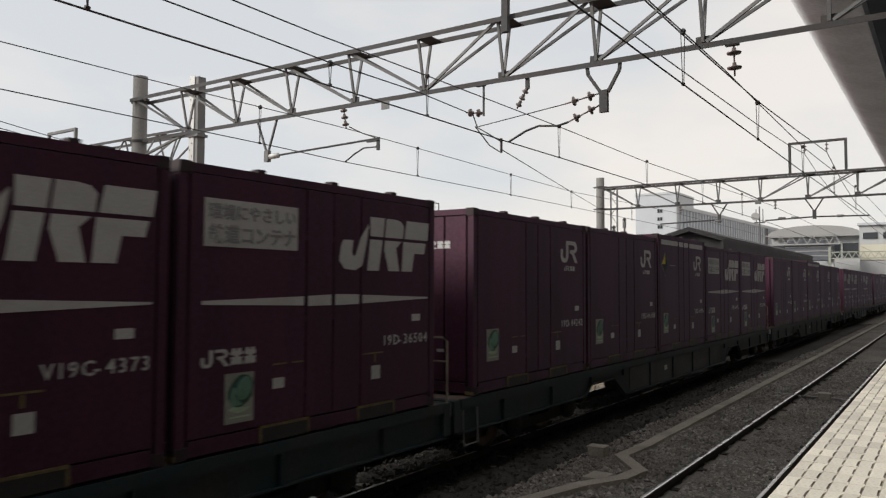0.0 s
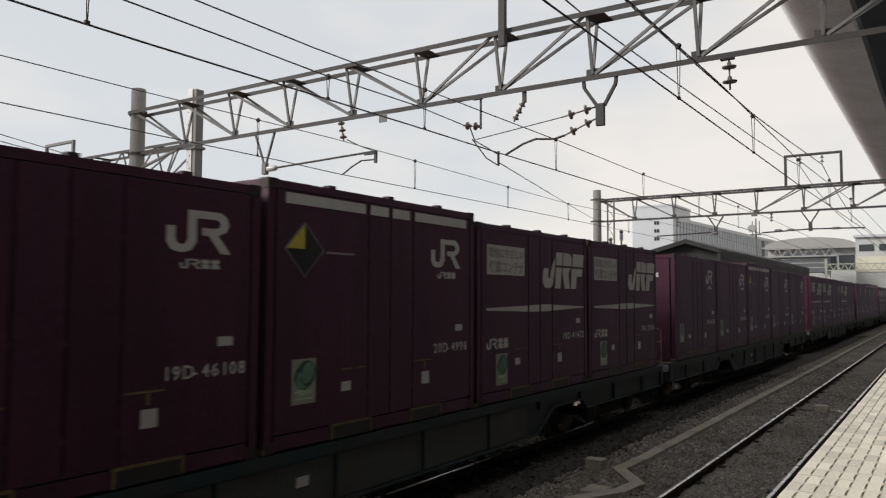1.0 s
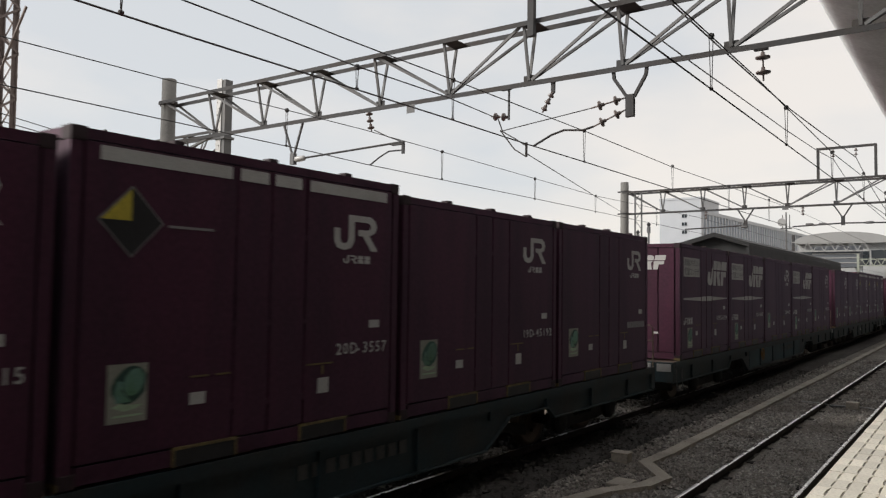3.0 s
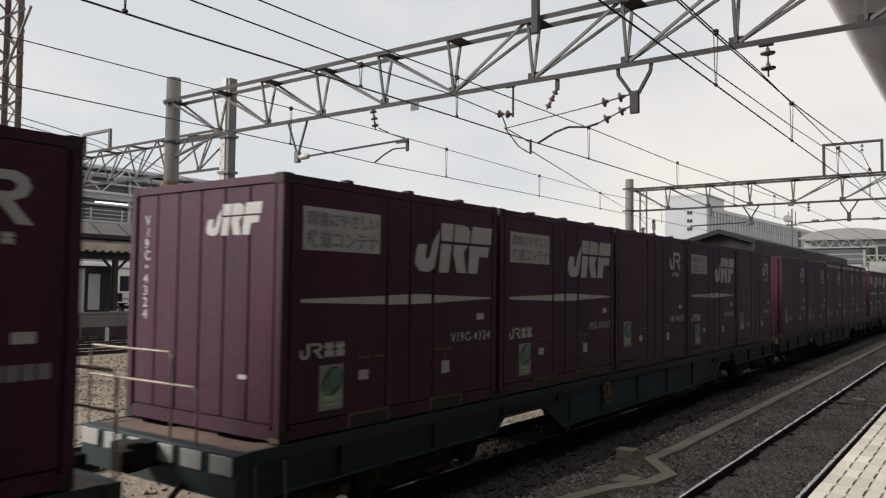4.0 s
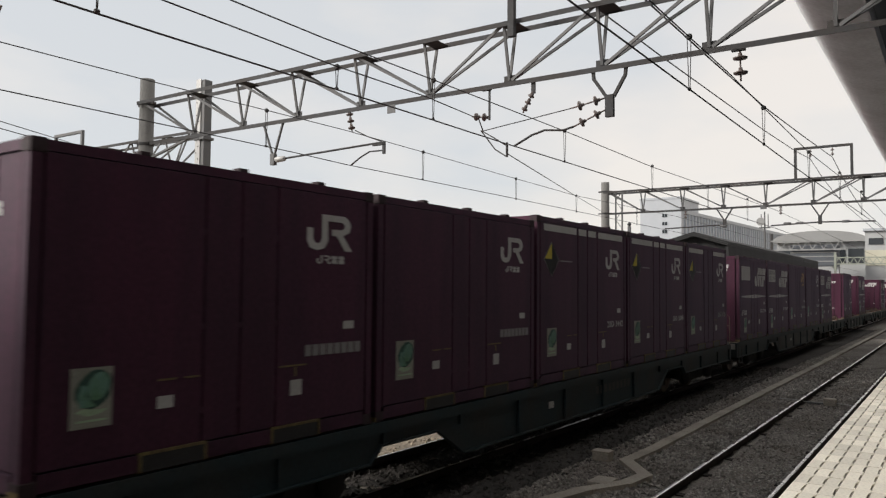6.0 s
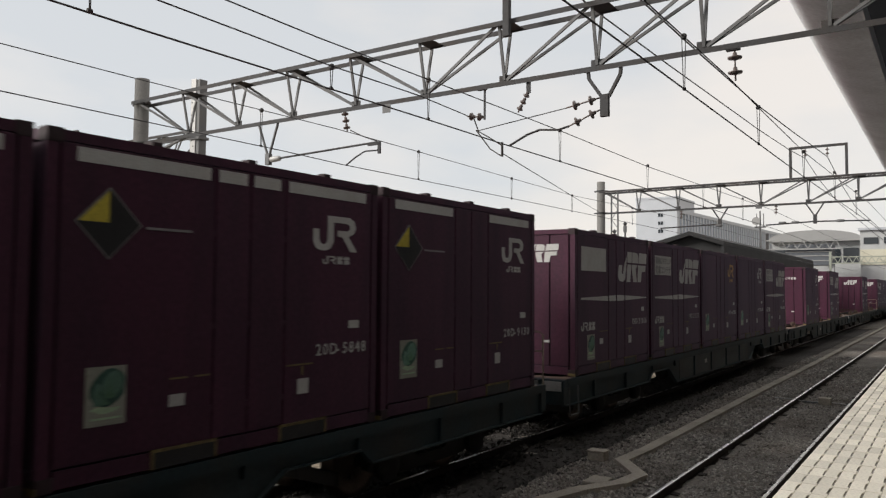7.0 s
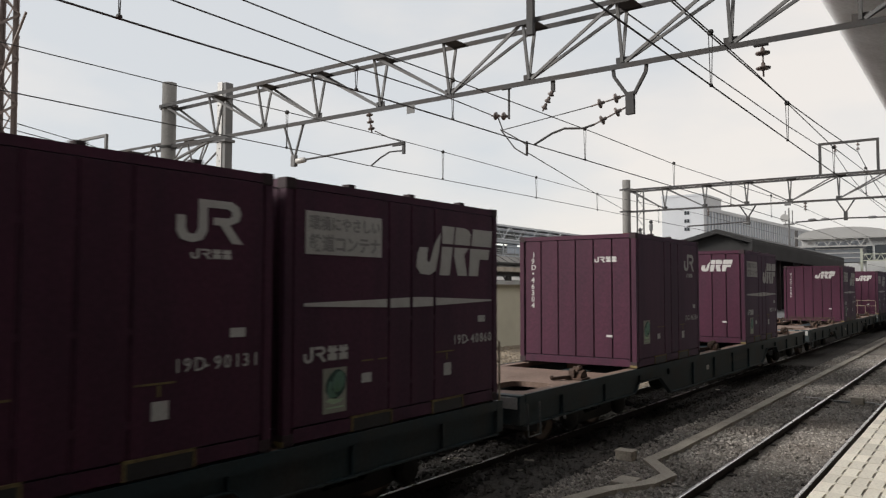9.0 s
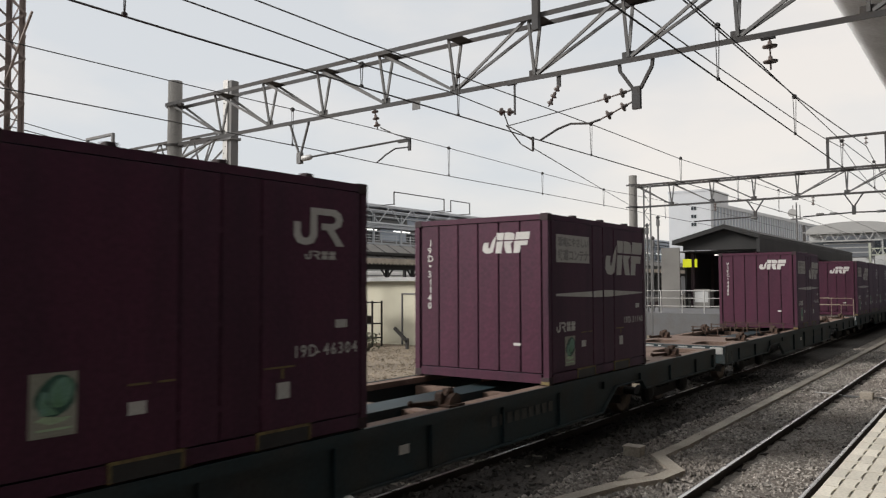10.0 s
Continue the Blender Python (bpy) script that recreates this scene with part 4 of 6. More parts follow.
# start of the first place of each wagon at the first moment, and what its five places carry
TRAIN = [
    (-11.0, [("plain", ""), ("plain", ""), ("plain", ""), ("barred", "V19C-4373"), ("barred", "19D-36504")]),
    (8.88, [("plain", "19D-44242"), ("plain", "19D-46108"), ("banded", "20D-4996"), ("barred", "19D-41475"), ("barred", "19D-35966")]),
    (29.2, [("plain", "19D-46765"), ("plain", "19D-44515"), ("banded", "20D-3557"), ("plain", "19D-45192"), ("plain", "")]),
    (50.05, [("barred", "V19C-4324"), ("barred", "19D-33417"), ("plain", "19D-44376"), ("barred", ""), ("plain", "19D-45782")]),
    (70.5, [("plain", ""), ("plain", ""), ("banded", "20D-3442"), ("banded", "20D-5848"), ("banded", "20D-9130")]),
    (90.95, [("faded", "19D-21016"), ("barred", "19D-31513"), ("amber", "19D-46983"), ("plain", "19D-90131"), ("barred", "19D-40860")]),
    (111.2, [None, ("plain", "19D-46304"), None, ("barred", "19D-31140"), None]),
    (131.7, [None, None, ("barred", "V19C-4486"), None, None]),
    (152.2, [("barred", ""), ("plain", ""), ("plain", ""), ("plain", ""), ("barred", "")]),
    (172.6, [("plain", ""), ("barred", ""), ("plain", ""), ("plain", ""), ("plain", "")]),
]
MOVING, WHEELS = [], []
for k, (start, load) in enumerate(TRAIN):
    w, ws = wagon(start - 0.78, grey=k in (1, 5), brake=k == 3, bare={6: (0.0, 20.4), 7: (0.0,)}.get(k, ()))
    if k == 7:
        for y0 in (4.6, 6.4, 7.9):
            stake_row(w, y0)
    MOVING.append((w, start - 0.78, 0.0))
    WHEELS += ws
    step = 3.87 if k == 5 else 3.81
    for s, what in enumerate(load):
        if what:
            MOVING.append((container(what[0], what[1], start + step * s), start + step * s, 1.0))


def motions():
    """The train runs past at a steady pace and its wheels turn."""
    for ob, u, z in MOVING:
        walk(ob, [(t, pose(TRACK_TRAIN, u - SPEED * t, z)) for t in (0, 2.5, 5, 7.5, 10)])
    for ob, y in WHEELS:
        rows = []
        for i in range(301):
            t = i / 30
            rows.append((t, pose(0, y, 0.43, math.degrees(SPEED * t / 0.43) % 360)))
        walk(ob, rows)


# ---- overhead line portals ----
def insulator(name, parent, p, q, discs=2, r=0.075):
    """A string of porcelain discs from p to q."""
    p, q = Vector(p), Vector(q)
    d = q - p
    n = d.normalized()
    bm = tube(bmesh.new(), [p, q], 0.014, 6)
    for k in range(discs):
        c = p + d * ((k + 0.6) / (discs + 0.2))
        lathe(bm, [(0.028, -0.07), (0.034, -0.02), (r, 0.0), (r * 0.95, 0.02), (0.03, 0.035)], c, n, 12)
    return part(name, bm, M_INSUL, parent, "grey-brown porcelain insulator", True)


def portal(y, x0, nodes, x1, z_low, z_top, label, half=0.36, centre=5):
    p = thing("overhead_line_portal", label, "catenary portal", "overhead line portals", at=(0, y, 0))
    part("bottom_chord", angle_bar(bmesh.new(), (x0, 0, z_low), (x1, 0, z_low), 0.085, 0.012), M_GALVDARK, p)
    for sy in (-half, half):
        part("top_chord", angle_bar(bmesh.new(), (x0, sy, z_top), (x1, sy, z_top), 0.085, 0.012), M_GALVDARK, p)
    tops = [x0 + 0.15] + list(nodes) + [x1 - 0.15]
    for i, x in enumerate(nodes):
        for sy in (-half, half):
            part("upright", bar(bmesh.new(), (x, sy, z_top - 0.02), (x, 0.02 * sy, z_low + 0.03), 0.05, 0.035, (0, 1, 0)), M_GALV, p)
            far = tops[i] if i <= centre else None
            if far is not None:
                part("diagonal", bar(bmesh.new(), (far, sy, z_top - 0.02), (x - 0.05, 0.02 * sy, z_low + 0.03), 0.05, 0.035, (0, 1, 0)), M_GALV, p)
            if i >= centre:
                part("diagonal", bar(bmesh.new(), (x + 0.05, 0.02 * sy, z_low + 0.03), (tops[i + 2], sy, z_top - 0.02), 0.05, 0.035, (0, 1, 0)), M_GALV, p)
        part("gusset", B(x - 0.05, x + 0.28, -half, half, z_top - 0.055, z_top - 0.045), M_GALVDARK, p)
        part("bottom_gusset", B(x - 0.11, x + 0.11, -0.008, 0.008, z_low - 0.0, z_low + 0.12), M_GALVDARK, p)
    return p


M_RUSTBAND = material("faded_orange_band", (0.2, 0.09, 0.05), 0.8, 0, 30, 3, 0.3, 0.1)


def round_pole(x, y, top, r, label):
    pole = thing("concrete_pole", label, "pole", "overhead line poles", at=(x, y, GROUND))
    part("shaft", T([(0, 0, 0), (0, 0, top - GROUND)], r * 1.12, 20, r), M_POLE, pole, "", True)
    for z in (6.14, 7.2):
        part("steel_band", lathe(bmesh.new(), [(r + 0.02, 0), (r + 0.02, 0.07)], (0, 0, z - 0.035 - GROUND), seg=20), M_GALVDARK, pole)
        part("bracket", B(-r - 0.14, r + 0.14, -0.05, 0.05, z - 0.03 - GROUND, z + 0.03 - GROUND), M_GALVDARK, pole)
    part("paint_band", lathe(bmesh.new(), [(r * 1.05, 0), (r * 1.05, 0.11)], (0, 0, 5.0 - GROUND), seg=20), M_RUSTBAND, pole, "faded orange band")
    return pole


NODES_NEAR = [-15.5, -13.72, -11.95, -10.15, -8.4, -6.65, -4.88, -3.13, -1.38]
near_portal = portal(12.1, -17.5, NODES_NEAR, 0.55, 6.19, 7.22, "grey lattice steel portal beam over the tracks", half=0.22, centre=4)
round_pole(-17.45, 12.1, 7.85, 0.18, "tall round grey concrete pole carrying the portal beam")
round_pole(0.62, 12.1, 7.3, 0.18, "round concrete pole at the platform end of the beam")
part("strut", bar(bmesh.new(), (-17.3, 0, 5.75), (-15.6, 0, 6.15), 0.06, 0.05), M_GALV, near_portal)
part("name_plate", B(-9.42, -9.22, -0.05, -0.04, 5.95, 6.12), M_GALV, near_portal)
part("feeder_post", B(-6.5, -6.38, -0.36, -0.26, 6.9, 8.4), M_GALVDARK, near_portal)
# drop brackets and registration arms
part("drop_bracket", bar(bmesh.new(), (-13.04, 0, 6.17), (-12.72, 0, 5.4), 0.05, 0.03), M_GALV, near_portal)
part("drop_bracket", bar(bmesh.new(), (-12.4, 0, 6.17), (-12.68, 0, 5.4), 0.05, 0.03), M_GALV, near_portal)
part("bracket_tip", B(-12.76, -12.64, -0.05, 0.05, 5.2, 5.45), M_GALV, near_portal)
part("arm_insulator", lathe(bmesh.new(), [(0.03, 0), (0.06, 0.03), (0.065, 0.12), (0.06, 0.28), (0.03, 0.32)], (-12.64, 0, 5.31), (1, 0, 0.03)), M_WHITEPOST, near_portal, "pale arm insulator", True)
part("cantilever_arm", T([(-12.35, 0, 5.32), (-9.5, 0, 5.4)], 0.022, 8), M_GALVDARK, near_portal)
part("cantilever_arm", T([(-10.3, 0, 5.72), (-9.95, 0, 5.55), (-9.6, 0, 5.42)], 0.012, 6), M_GALVDARK, near_portal)
part("arm_clamp", B(-9.82, -9.5, -0.02, 0.02, 5.34, 5.38), M_GALVDARK, near_portal)
part("arm_clamp", B(-9.56, -9.5, -0.02, 0.02, 5.16, 5.36), M_GALVDARK, near_portal)
part("registration_arm", T([(-9.52, 0, 5.23), (-9.9, 0, 5.24), (-10.15, 0, 5.14), (-10.4, 0, 5.0)], 0.016, 6), M_GALVDARK, near_portal)
insulator("insulator", near_portal, (-10.47, 0, 6.17), (-10.38, 0, 5.7), 3)
part("insulator_hanger", bar(bmesh.new(), (-7.07, 0, 6.15), (-7.07, 0, 5.55), 0.03, 0.03), M_GALVDARK, near_portal)
part("insulator_hanger", bar(bmesh.new(), (-7.22, 0, 6.13), (-7.03, 0, 6.13), 0.05, 0.05), M_GALVDARK, near_portal)
insulator("insulator", near_portal, (-7.07, 0, 5.6), (-7.45, 0, 5.66), 2)
part("insulator_hanger", bar(bmesh.new(), (-6.17, 0, 6.16), (-6.17, 0, 5.92), 0.07, 0.04), M_GALVDARK, near_portal)
insulator("insulator", near_portal, (-6.17, 0, 5.95), (-6.38, 0, 5.6), 3, 0.06)
for xa, xm in ((-5.05, -4.8), (-4.46, -4.68)):
    part("drop_bracket", bar(bmesh.new(), (xa, 0, 6.2), (xa + 0.02 * (1 if xa < -4.7 else -1), 0, 6.0), 0.05, 0.05), M_GALVDARK, near_portal)
    part("drop_bracket", bar(bmesh.new(), (xa + 0.02 * (1 if xa < -4.7 else -1), 0, 6.0), (xm, 0, 5.66), 0.05, 0.05), M_GALVDARK, near_portal)
part("bracket_plate", B(-4.82, -4.68, -0.04, 0.04, 5.33, 5.7), M_GALVDARK, near_portal)
insulator("insulator", near_portal, (-4.82, 0, 5.66), (-5.45, 0, 5.56), 2, 0.085)
insulator("insulator", near_portal, (-4.82, 0, 5.46), (-5.4, 0, 5.24), 2, 0.085)
part("pull_off_rod", T([(-5.45, 0, 5.56), (-7.25, 0, 5.36)], 0.009, 6), M_GALVDARK, near_portal)
part("pull_off_arm", T([(-5.4, 0, 5.24), (-5.6, 0, 5.2), (-5.95, 0, 5.24), (-6.2, 0, 5.18), (-6.55, 0, 5.02)], 0.02, 6), M_GALVDARK, near_portal)
part("dropper_fitting", T([(-7.3, 0, 5.6), (-7.2, 0, 5.35), (-6.95, 0, 5.2), (-6.72, 0, 5.05)], 0.012, 6), M_GALVDARK, near_portal)
part("dropper_fitting", T([(-7.25, 0, 5.38), (-6.95, 0, 5.0), (-6.7, 0, 4.84)], 0.012, 6), M_GALVDARK, near_portal)
part("dropper_fitting", T([(-6.7, 0, 5.1), (-6.7, 0, 4.84)], 0.022, 6), M_GALVDARK, near_portal)
part("insulator_hanger", bar(bmesh.new(), (-2.8, 0, 6.12), (-2.6, 0, 6.12), 0.08, 0.06), M_GALVDARK, near_portal)
insulator("insulator", near_portal, (-2.68, 0, 6.12), (-2.67, 0, 5.62), 2, 0.11)

NODES_FAR = [-12.18, -10.34, -8.54, -6.79, -4.93, -3.1, -1.3]
far_portal = portal(34.8, -14.0, NODES_FAR, 0.5, 6.15, 7.15, "distant lattice steel portal with a feeder frame on top", centre=3)
round_pole(-14.05, 34.8, 7.65, 0.19, "round concrete pole of the distant portal")
round_pole(0.6, 34.8, 7.2, 0.18, "round concrete pole beside the canopy")
for xa in (-5.6, -3.5):
    part("feeder_frame", B(xa - 0.05, xa + 0.05, -0.05, 0.05, 7.2, 8.4), M_GALVDARK, far_portal)
part("feeder_frame", B(-5.65, -3.45, -0.05, 0.05, 8.404, 8.5), M_GALVDARK, far_portal)
insulator("insulator", far_portal, (-5.03, 0, 8.4), (-5.03, 0, 8.02), 2)
insulator("insulator", far_portal, (-4.2, 0, 8.4), (-4.2, 0, 8.02), 2)
for xc in (-8.5, -4.7):
    for s in (-1, 1):
        part("drop_bracket", bar(bmesh.new(), (xc + 0.36 * s, 0, 6.13), (xc + 0.03 * s, 0, 5.6), 0.06, 0.05), M_GALVDARK, far_portal)
    part("bracket_plate", B(xc - 0.07, xc + 0.07, -0.04, 0.04, 5.25, 5.62), M_GALVDARK, far_portal)
part("cantilever_arm", T([(-8.5, 0, 5.38), (-11.15, 0, 5.3)], 0.03, 8), M_GALVDARK, far_portal)
part("cantilever_arm", T([(-4.7, 0, 5.34), (-6.6, 0, 5.26)], 0.03, 8), M_GALVDARK, far_portal)
part("cantilever_arm", T([(-4.7, 0, 5.34), (-2.7, 0, 5.3)], 0.03, 8), M_GALVDARK, far_portal)
for xc in (-8.7, -6.1, -5.6, -3.9):
    part("arm_insulator", lathe(bmesh.new(), [(0.03, 0), (0.055, 0.03), (0.055, 0.25), (0.03, 0.3)], (xc, 0, 5.33), (1, 0, 0)), M_GALV, far_portal, "", True)
part("name_plate", B(-7.0, -6.75, -0.05, -0.04, 5.98, 6.13), M_GALV, far_portal)
for xc in (-10.2, -6.2):
    insulator("insulator", far_portal, (xc, 0, 6.12), (xc, 0, 5.7), 3)

# lattice mast beside the distant pole
mast = thing("lattice_mast", "slim grey lattice steel mast beside the distant pole", "mast", "lattice masts", at=(-13.4, 34.9, GROUND))
for sx in (-0.16, 0.16):
    part("leg", bar(bmesh.new(), (sx, 0, 0), (sx, 0, 7.4), 0.06, 0.06), M_GALV, mast)
for k in range(16):
    part("lattice_bar", bar(bmesh.new(), (-0.16 if k % 2 else 0.16, 0, 0.2 + 0.45 * k), (0.16 if k % 2 else -0.16, 0, 0.65 + 0.45 * k), 0.03, 0.02), M_GALV, mast)

# tall steel post and its yard portal
yard_post = thing("steel_post", "white and grey square steel post with bolted base", "post", at=(-19.75, 15.7, GROUND))
part("flange", B(-0.19, 0.04, -0.16, -0.136, 0, 9.25), M_WHITEPOST, yard_post, "white front plate")
part("body", B(-0.16, 0.2, -0.134, 0.15, 0, 9.22, bevel=0.01), M_GALV, yard_post)
for z in (5.2, 6.2, 7.35):
    part("steel_band", B(-0.25, 0.27, -0.2, 0.2, z - 0.04, z + 0.04), M_GALV, yard_post)
for k in range(14):
    part("bolt", lathe(bmesh.new(), [(0.02, 0), (0.02, 0.015)], (-0.13 if k % 2 else -0.04, -0.16, 6.3 + 0.2 * k), (0, -1, 0), 6), M_GALVDARK, yard_post)
part("foot_plate", B(-0.28, 0.3, -0.25, 0.25, 0, 0.35, bevel=0.02), M_CONC, yard_post)
YARD_NODES = [-37.5, -35.7, -33.9, -32.1, -30.3, -28.5, -26.7, -24.9, -23.1, -21.3]
yard_portal = portal(15.75, -39.2, YARD_NODES, -19.85, 6.2, 7.35, "pale grey lattice portal over the yard tracks", centre=4)
for xa in (-28.5, -26.7):
    part("feeder_frame", B(xa - 0.05, xa + 0.05, -0.05, 0.05, 7.37, 8.1), M_GALV, yard_portal)
part("feeder_frame", B(-28.55, -26.65, -0.05, 0.05, 8.104, 8.2), M_GALV, yard_portal)
round_pole(-39.3, 15.75, 7.6, 0.18, "round concrete pole at the yard portal's far end")
for xc in (-24.0, -31.0):
    insulator("insulator", yard_portal, (xc, 0, 6.16), (xc, 0, 5.7), 3)

tower = thing("lattice_tower", "reddish-brown weathered lattice steel tower on the gravel", "lattice tower", "lattice masts", at=(-21.1, 9.35, GROUND))
M_TOWER = material("weathered_red_brown_steel", (0.2, 0.165, 0.155), 0.75, 0.3, 30, 1.5, 0.3, 0.2, (0.24, 0.2, 0.18), 0.6)
for sx in (-0.42, 0.42):
    for sy in (-0.42, 0.42):
        part("leg", angle_bar(bmesh.new(), (sx, sy, 0), (sx * 0.86, sy * 0.86, 13.5), 0.11, 0.014), M_TOWER, tower)
for k in range(22):
    z, z2 = 0.3 + 0.6 * k, 0.9 + 0.6 * k
    for sy in (-0.41, 0.41):
        for s in (-1, 1):
            part("lattice_bar", bar(bmesh.new(), (-0.4 * s, sy, z), (0.4 * s, sy, z2), 0.06, 0.012, (0, 1, 0)), M_TOWER, tower)
    for sx in (-0.41, 0.41):
        s = 1 if k % 2 else -1
        part("lattice_bar", bar(bmesh.new(), (sx, -0.4 * s, z), (sx, 0.4 * s, z2), 0.012, 0.06), M_TOWER, tower)
part("foot", B(-0.75, 0.75, -0.75, 0.75, -0.05, 0.22, bevel=0.03), M_CONC, tower)
part("arm", bar(bmesh.new(), (0.2, 0, 8.0), (1.6, 0, 9.6), 0.05, 0.05), M_TOWER, tower)


# ---- wires ----
def wire(name, pts, r, label, category="overhead wire"):
    w = part(name, T(pts, r, 6), M_WIRE)
    return tagged(w, label, category, "overhead wires")


def hangers(w, spots, r=0.006):
    for x, y, za, zb in spots:
        bm = bmesh.new()
        for dx in (-0.025, 0.025):
            tube(bm, [(x + dx, y, za), (x + dx * 0.3, y, zb)], r, 5)
        lathe(bm, [(0.03, -0.03), (0.045, 0), (0.03, 0.03)], (x, y, za), (0, 1, 0), 8)
        lathe(bm, [(0.018, -0.025), (0.026, 0), (0.018, 0.025)], (x, y, zb), (0, 1, 0), 8)
        part("hanger", bm, M_GALVDARK, w)


contact = wire("contact_wire", [(-6.95, -12, 5.1), (-6.86, 5.0, 5.09), (-6.85, 6.6, 5.1), (-6.84, 9.9, 5.12), (-6.72, 12.1, 5.08), (-6.7, 14.7, 5.1), (-6.3, 34.8, 5.1), (-6.7, 70, 5.1), (-6.4, 160, 5.1)], 0.011, "dark contact wire over the freight track")
messenger = wire("messenger_wire", [(-6.85, -12, 5.85), (-6.8, 7.4, 5.71), (-6.79, 9.9, 5.74), (-6.68, 14.7, 5.73), (-6.7, 19.9, 5.74), (-6.45, 34.8, 5.95), (-6.5, 70, 5.9), (-6.4, 160, 5.9)], 0.009, "thin messenger wire above the freight track's contact wire")
hangers(messenger, [(-6.8, 9.92, 5.74, 5.12), (-6.69, 14.5, 5.74, 5.1), (-6.65, 19.8, 5.74, 5.1), (-6.55, 24.8, 5.8, 5.1), (-6.45, 29.8, 5.88, 5.1)])
ending = wire("messenger_wire", [(-6.85, -12, 5.6), (-6.8, 6.2, 5.42), (-6.8, 7.6, 5.4), (-6.81, 9.7, 5.44), (-7.42, 12.1, 5.66)], 0.009, "thin wire ending at an insulator on the portal")
hangers(ending, [(-6.83, 4.3, 5.44, 5.1), (-6.82, 7.7, 5.4, 5.11)])
wire("anchor_wire", [(-6.7, 12.1, 4.9), (-10.3, 23.2, 5.5), (-13.95, 34.7, 6.1)], 0.009, "slanting anchor wire running to the distant pole")
contact_b = wire("contact_wire", [(-10.85, -12, 5.1), (-10.7, 5.1, 5.1), (-10.65, 10.6, 5.08), (-10.5, 12.1, 5.02), (-10.65, 19.8, 5.1), (-10.7, 34.8, 5.15), (-10.6, 160, 5.1)], 0.009, "contact wire over the far track")
messenger_b = wire("messenger_wire", [(-10.8, -12, 5.76), (-10.66, 7.4, 5.74), (-10.65, 12.1, 5.78), (-10.68, 15.1, 5.76), (-10.7, 19.8, 5.7), (-10.7, 24.0, 5.65), (-10.65, 34.8, 5.85), (-10.5, 160, 5.9)], 0.008, "messenger wire over the far track")
hangers(messenger_b, [(-10.66, 10.0, 5.76, 5.09), (-10.68, 15.05, 5.76, 5.1), (-10.7, 19.75, 5.7, 5.1), (-10.7, 24.0, 5.65, 5.1), (-10.68, 29.8, 5.75, 5.1)])
contact_c = wire("contact_wire", [(-2.9, -12, 5.02), (-2.82, 6.8, 5.02), (-2.8, 12.1, 5.03), (-2.77, 18.8, 5.04), (-2.6, 34.8, 5.1), (-2.8, 160, 5.1)], 0.01, "contact wire over the platform track")
messenger_c = wire("messenger_wire", [(-2.9, -12, 5.85), (-2.82, 8.8, 5.71), (-2.8, 12.1, 5.72), (-2.79, 14.4, 5.68), (-2.77, 19.0, 5.62), (-2.7, 34.8, 5.95), (-2.8, 160, 5.9)], 0.009, "messenger wire over the platform track")
hangers(messenger_c, [(-2.81, 9.92, 5.71, 5.03), (-2.79, 14.3, 5.68, 5.03), (-2.77, 19.0, 5.62, 5.04), (-2.72, 24.0, 5.8, 5.1), (-2.7, 29.5, 5.88, 5.1)])
wire("feeder_cable", [(-4.2, -12, 7.9), (-4.2, 12.4, 7.25), (-4.2, 16.0, 7.28), (-4.2, 21.5, 7.36), (-4.2, 27.0, 7.6), (-4.2, 34.8, 7.99), (-4.05, 38.2, 7.2), (-3.9, 42, 6.6), (-3.7, 60, 6.3), (-3.6, 160, 6.4)], 0.016, "thick black feeder cable high above the tracks")
wire("feeder_cable", [(-5.05, -12, 7.9), (-5.05, 12.5, 7.28), (-5.05, 16.2, 7.35), (-5.05, 25.6, 7.58), (-5.05, 31.2, 7.79), (-5.03, 34.8, 7.99), (-4.9, 37.6, 7.46), (-4.7, 42, 6.9), (-4.4, 60, 6.4), (-4.2, 160, 6.4)], 0.014, "black feeder cable high above the tracks")
for zz in (6.85, 6.65):
    wire("yard_wire", [(-20.8, 9.4, zz), (-27.6, 15.7, zz + 1.0), (-33.0, 24.0, zz + 0.8)], 0.014, "dark feeder wire from the yard tower")


# ---- yard and far platform ----
pot = thing("barrel", "dark round barrel standing on the gravel", "barrel", at=(-19.9, 10.3, -0.2))
part("body", lathe(bmesh.new(), [(0.2, 0), (0.28, 0.15), (0.3, 0.35), (0.28, 0.6), (0.26, 0.75)], (0, 0, 0), seg=18), M_BOGIE, pot, "", True)
part("rim", lathe(bmesh.new(), [(0.28, 0.7), (0.29, 0.76), (0.25, 0.78)], (0, 0, 0), seg=18), M_GALVDARK, pot)
grating = thing("steel_grating", "pale steel grating lying on the gravel", "grating", at=(-21.6, 16.4, -0.12))
for k in range(7):
    part("bar", bar(bmesh.new(), (-1.2, -0.6 + 0.2 * k, 0.06), (1.0, -0.6 + 0.2 * k, 0.06), 0.022, 0.03), M_GALV, grating)
for x in (-1.0, 0.8):
    part("cross_bar", bar(bmesh.new(), (x, -0.65, 0.02), (x, 0.65, 0.02), 0.06, 0.04), M_GALV, grating)


def signal_device(x, y, label):
    d = thing("point_machine", label, "track device", at=(x, y, -0.18))
    part("body", B(-0.22, 0.22, -0.16, 0.16, 0.1, 0.45, bevel=0.05), M_BOGIE, d)
    part("lid", B(-0.16, 0.16, -0.12, 0.12, 0.454, 0.52, bevel=0.02), M_GALVDARK, d)
    for s in (-1, 1):
        part("foot", B(0.14 * s - 0.03, 0.14 * s + 0.03, -0.1, 0.1, 0, 0.1), M_BOGIE, d)
    part("rod", T([(0.2, 0, 0.3), (0.45, 0.05, 0.36)], 0.03), M_BOGIE, d)


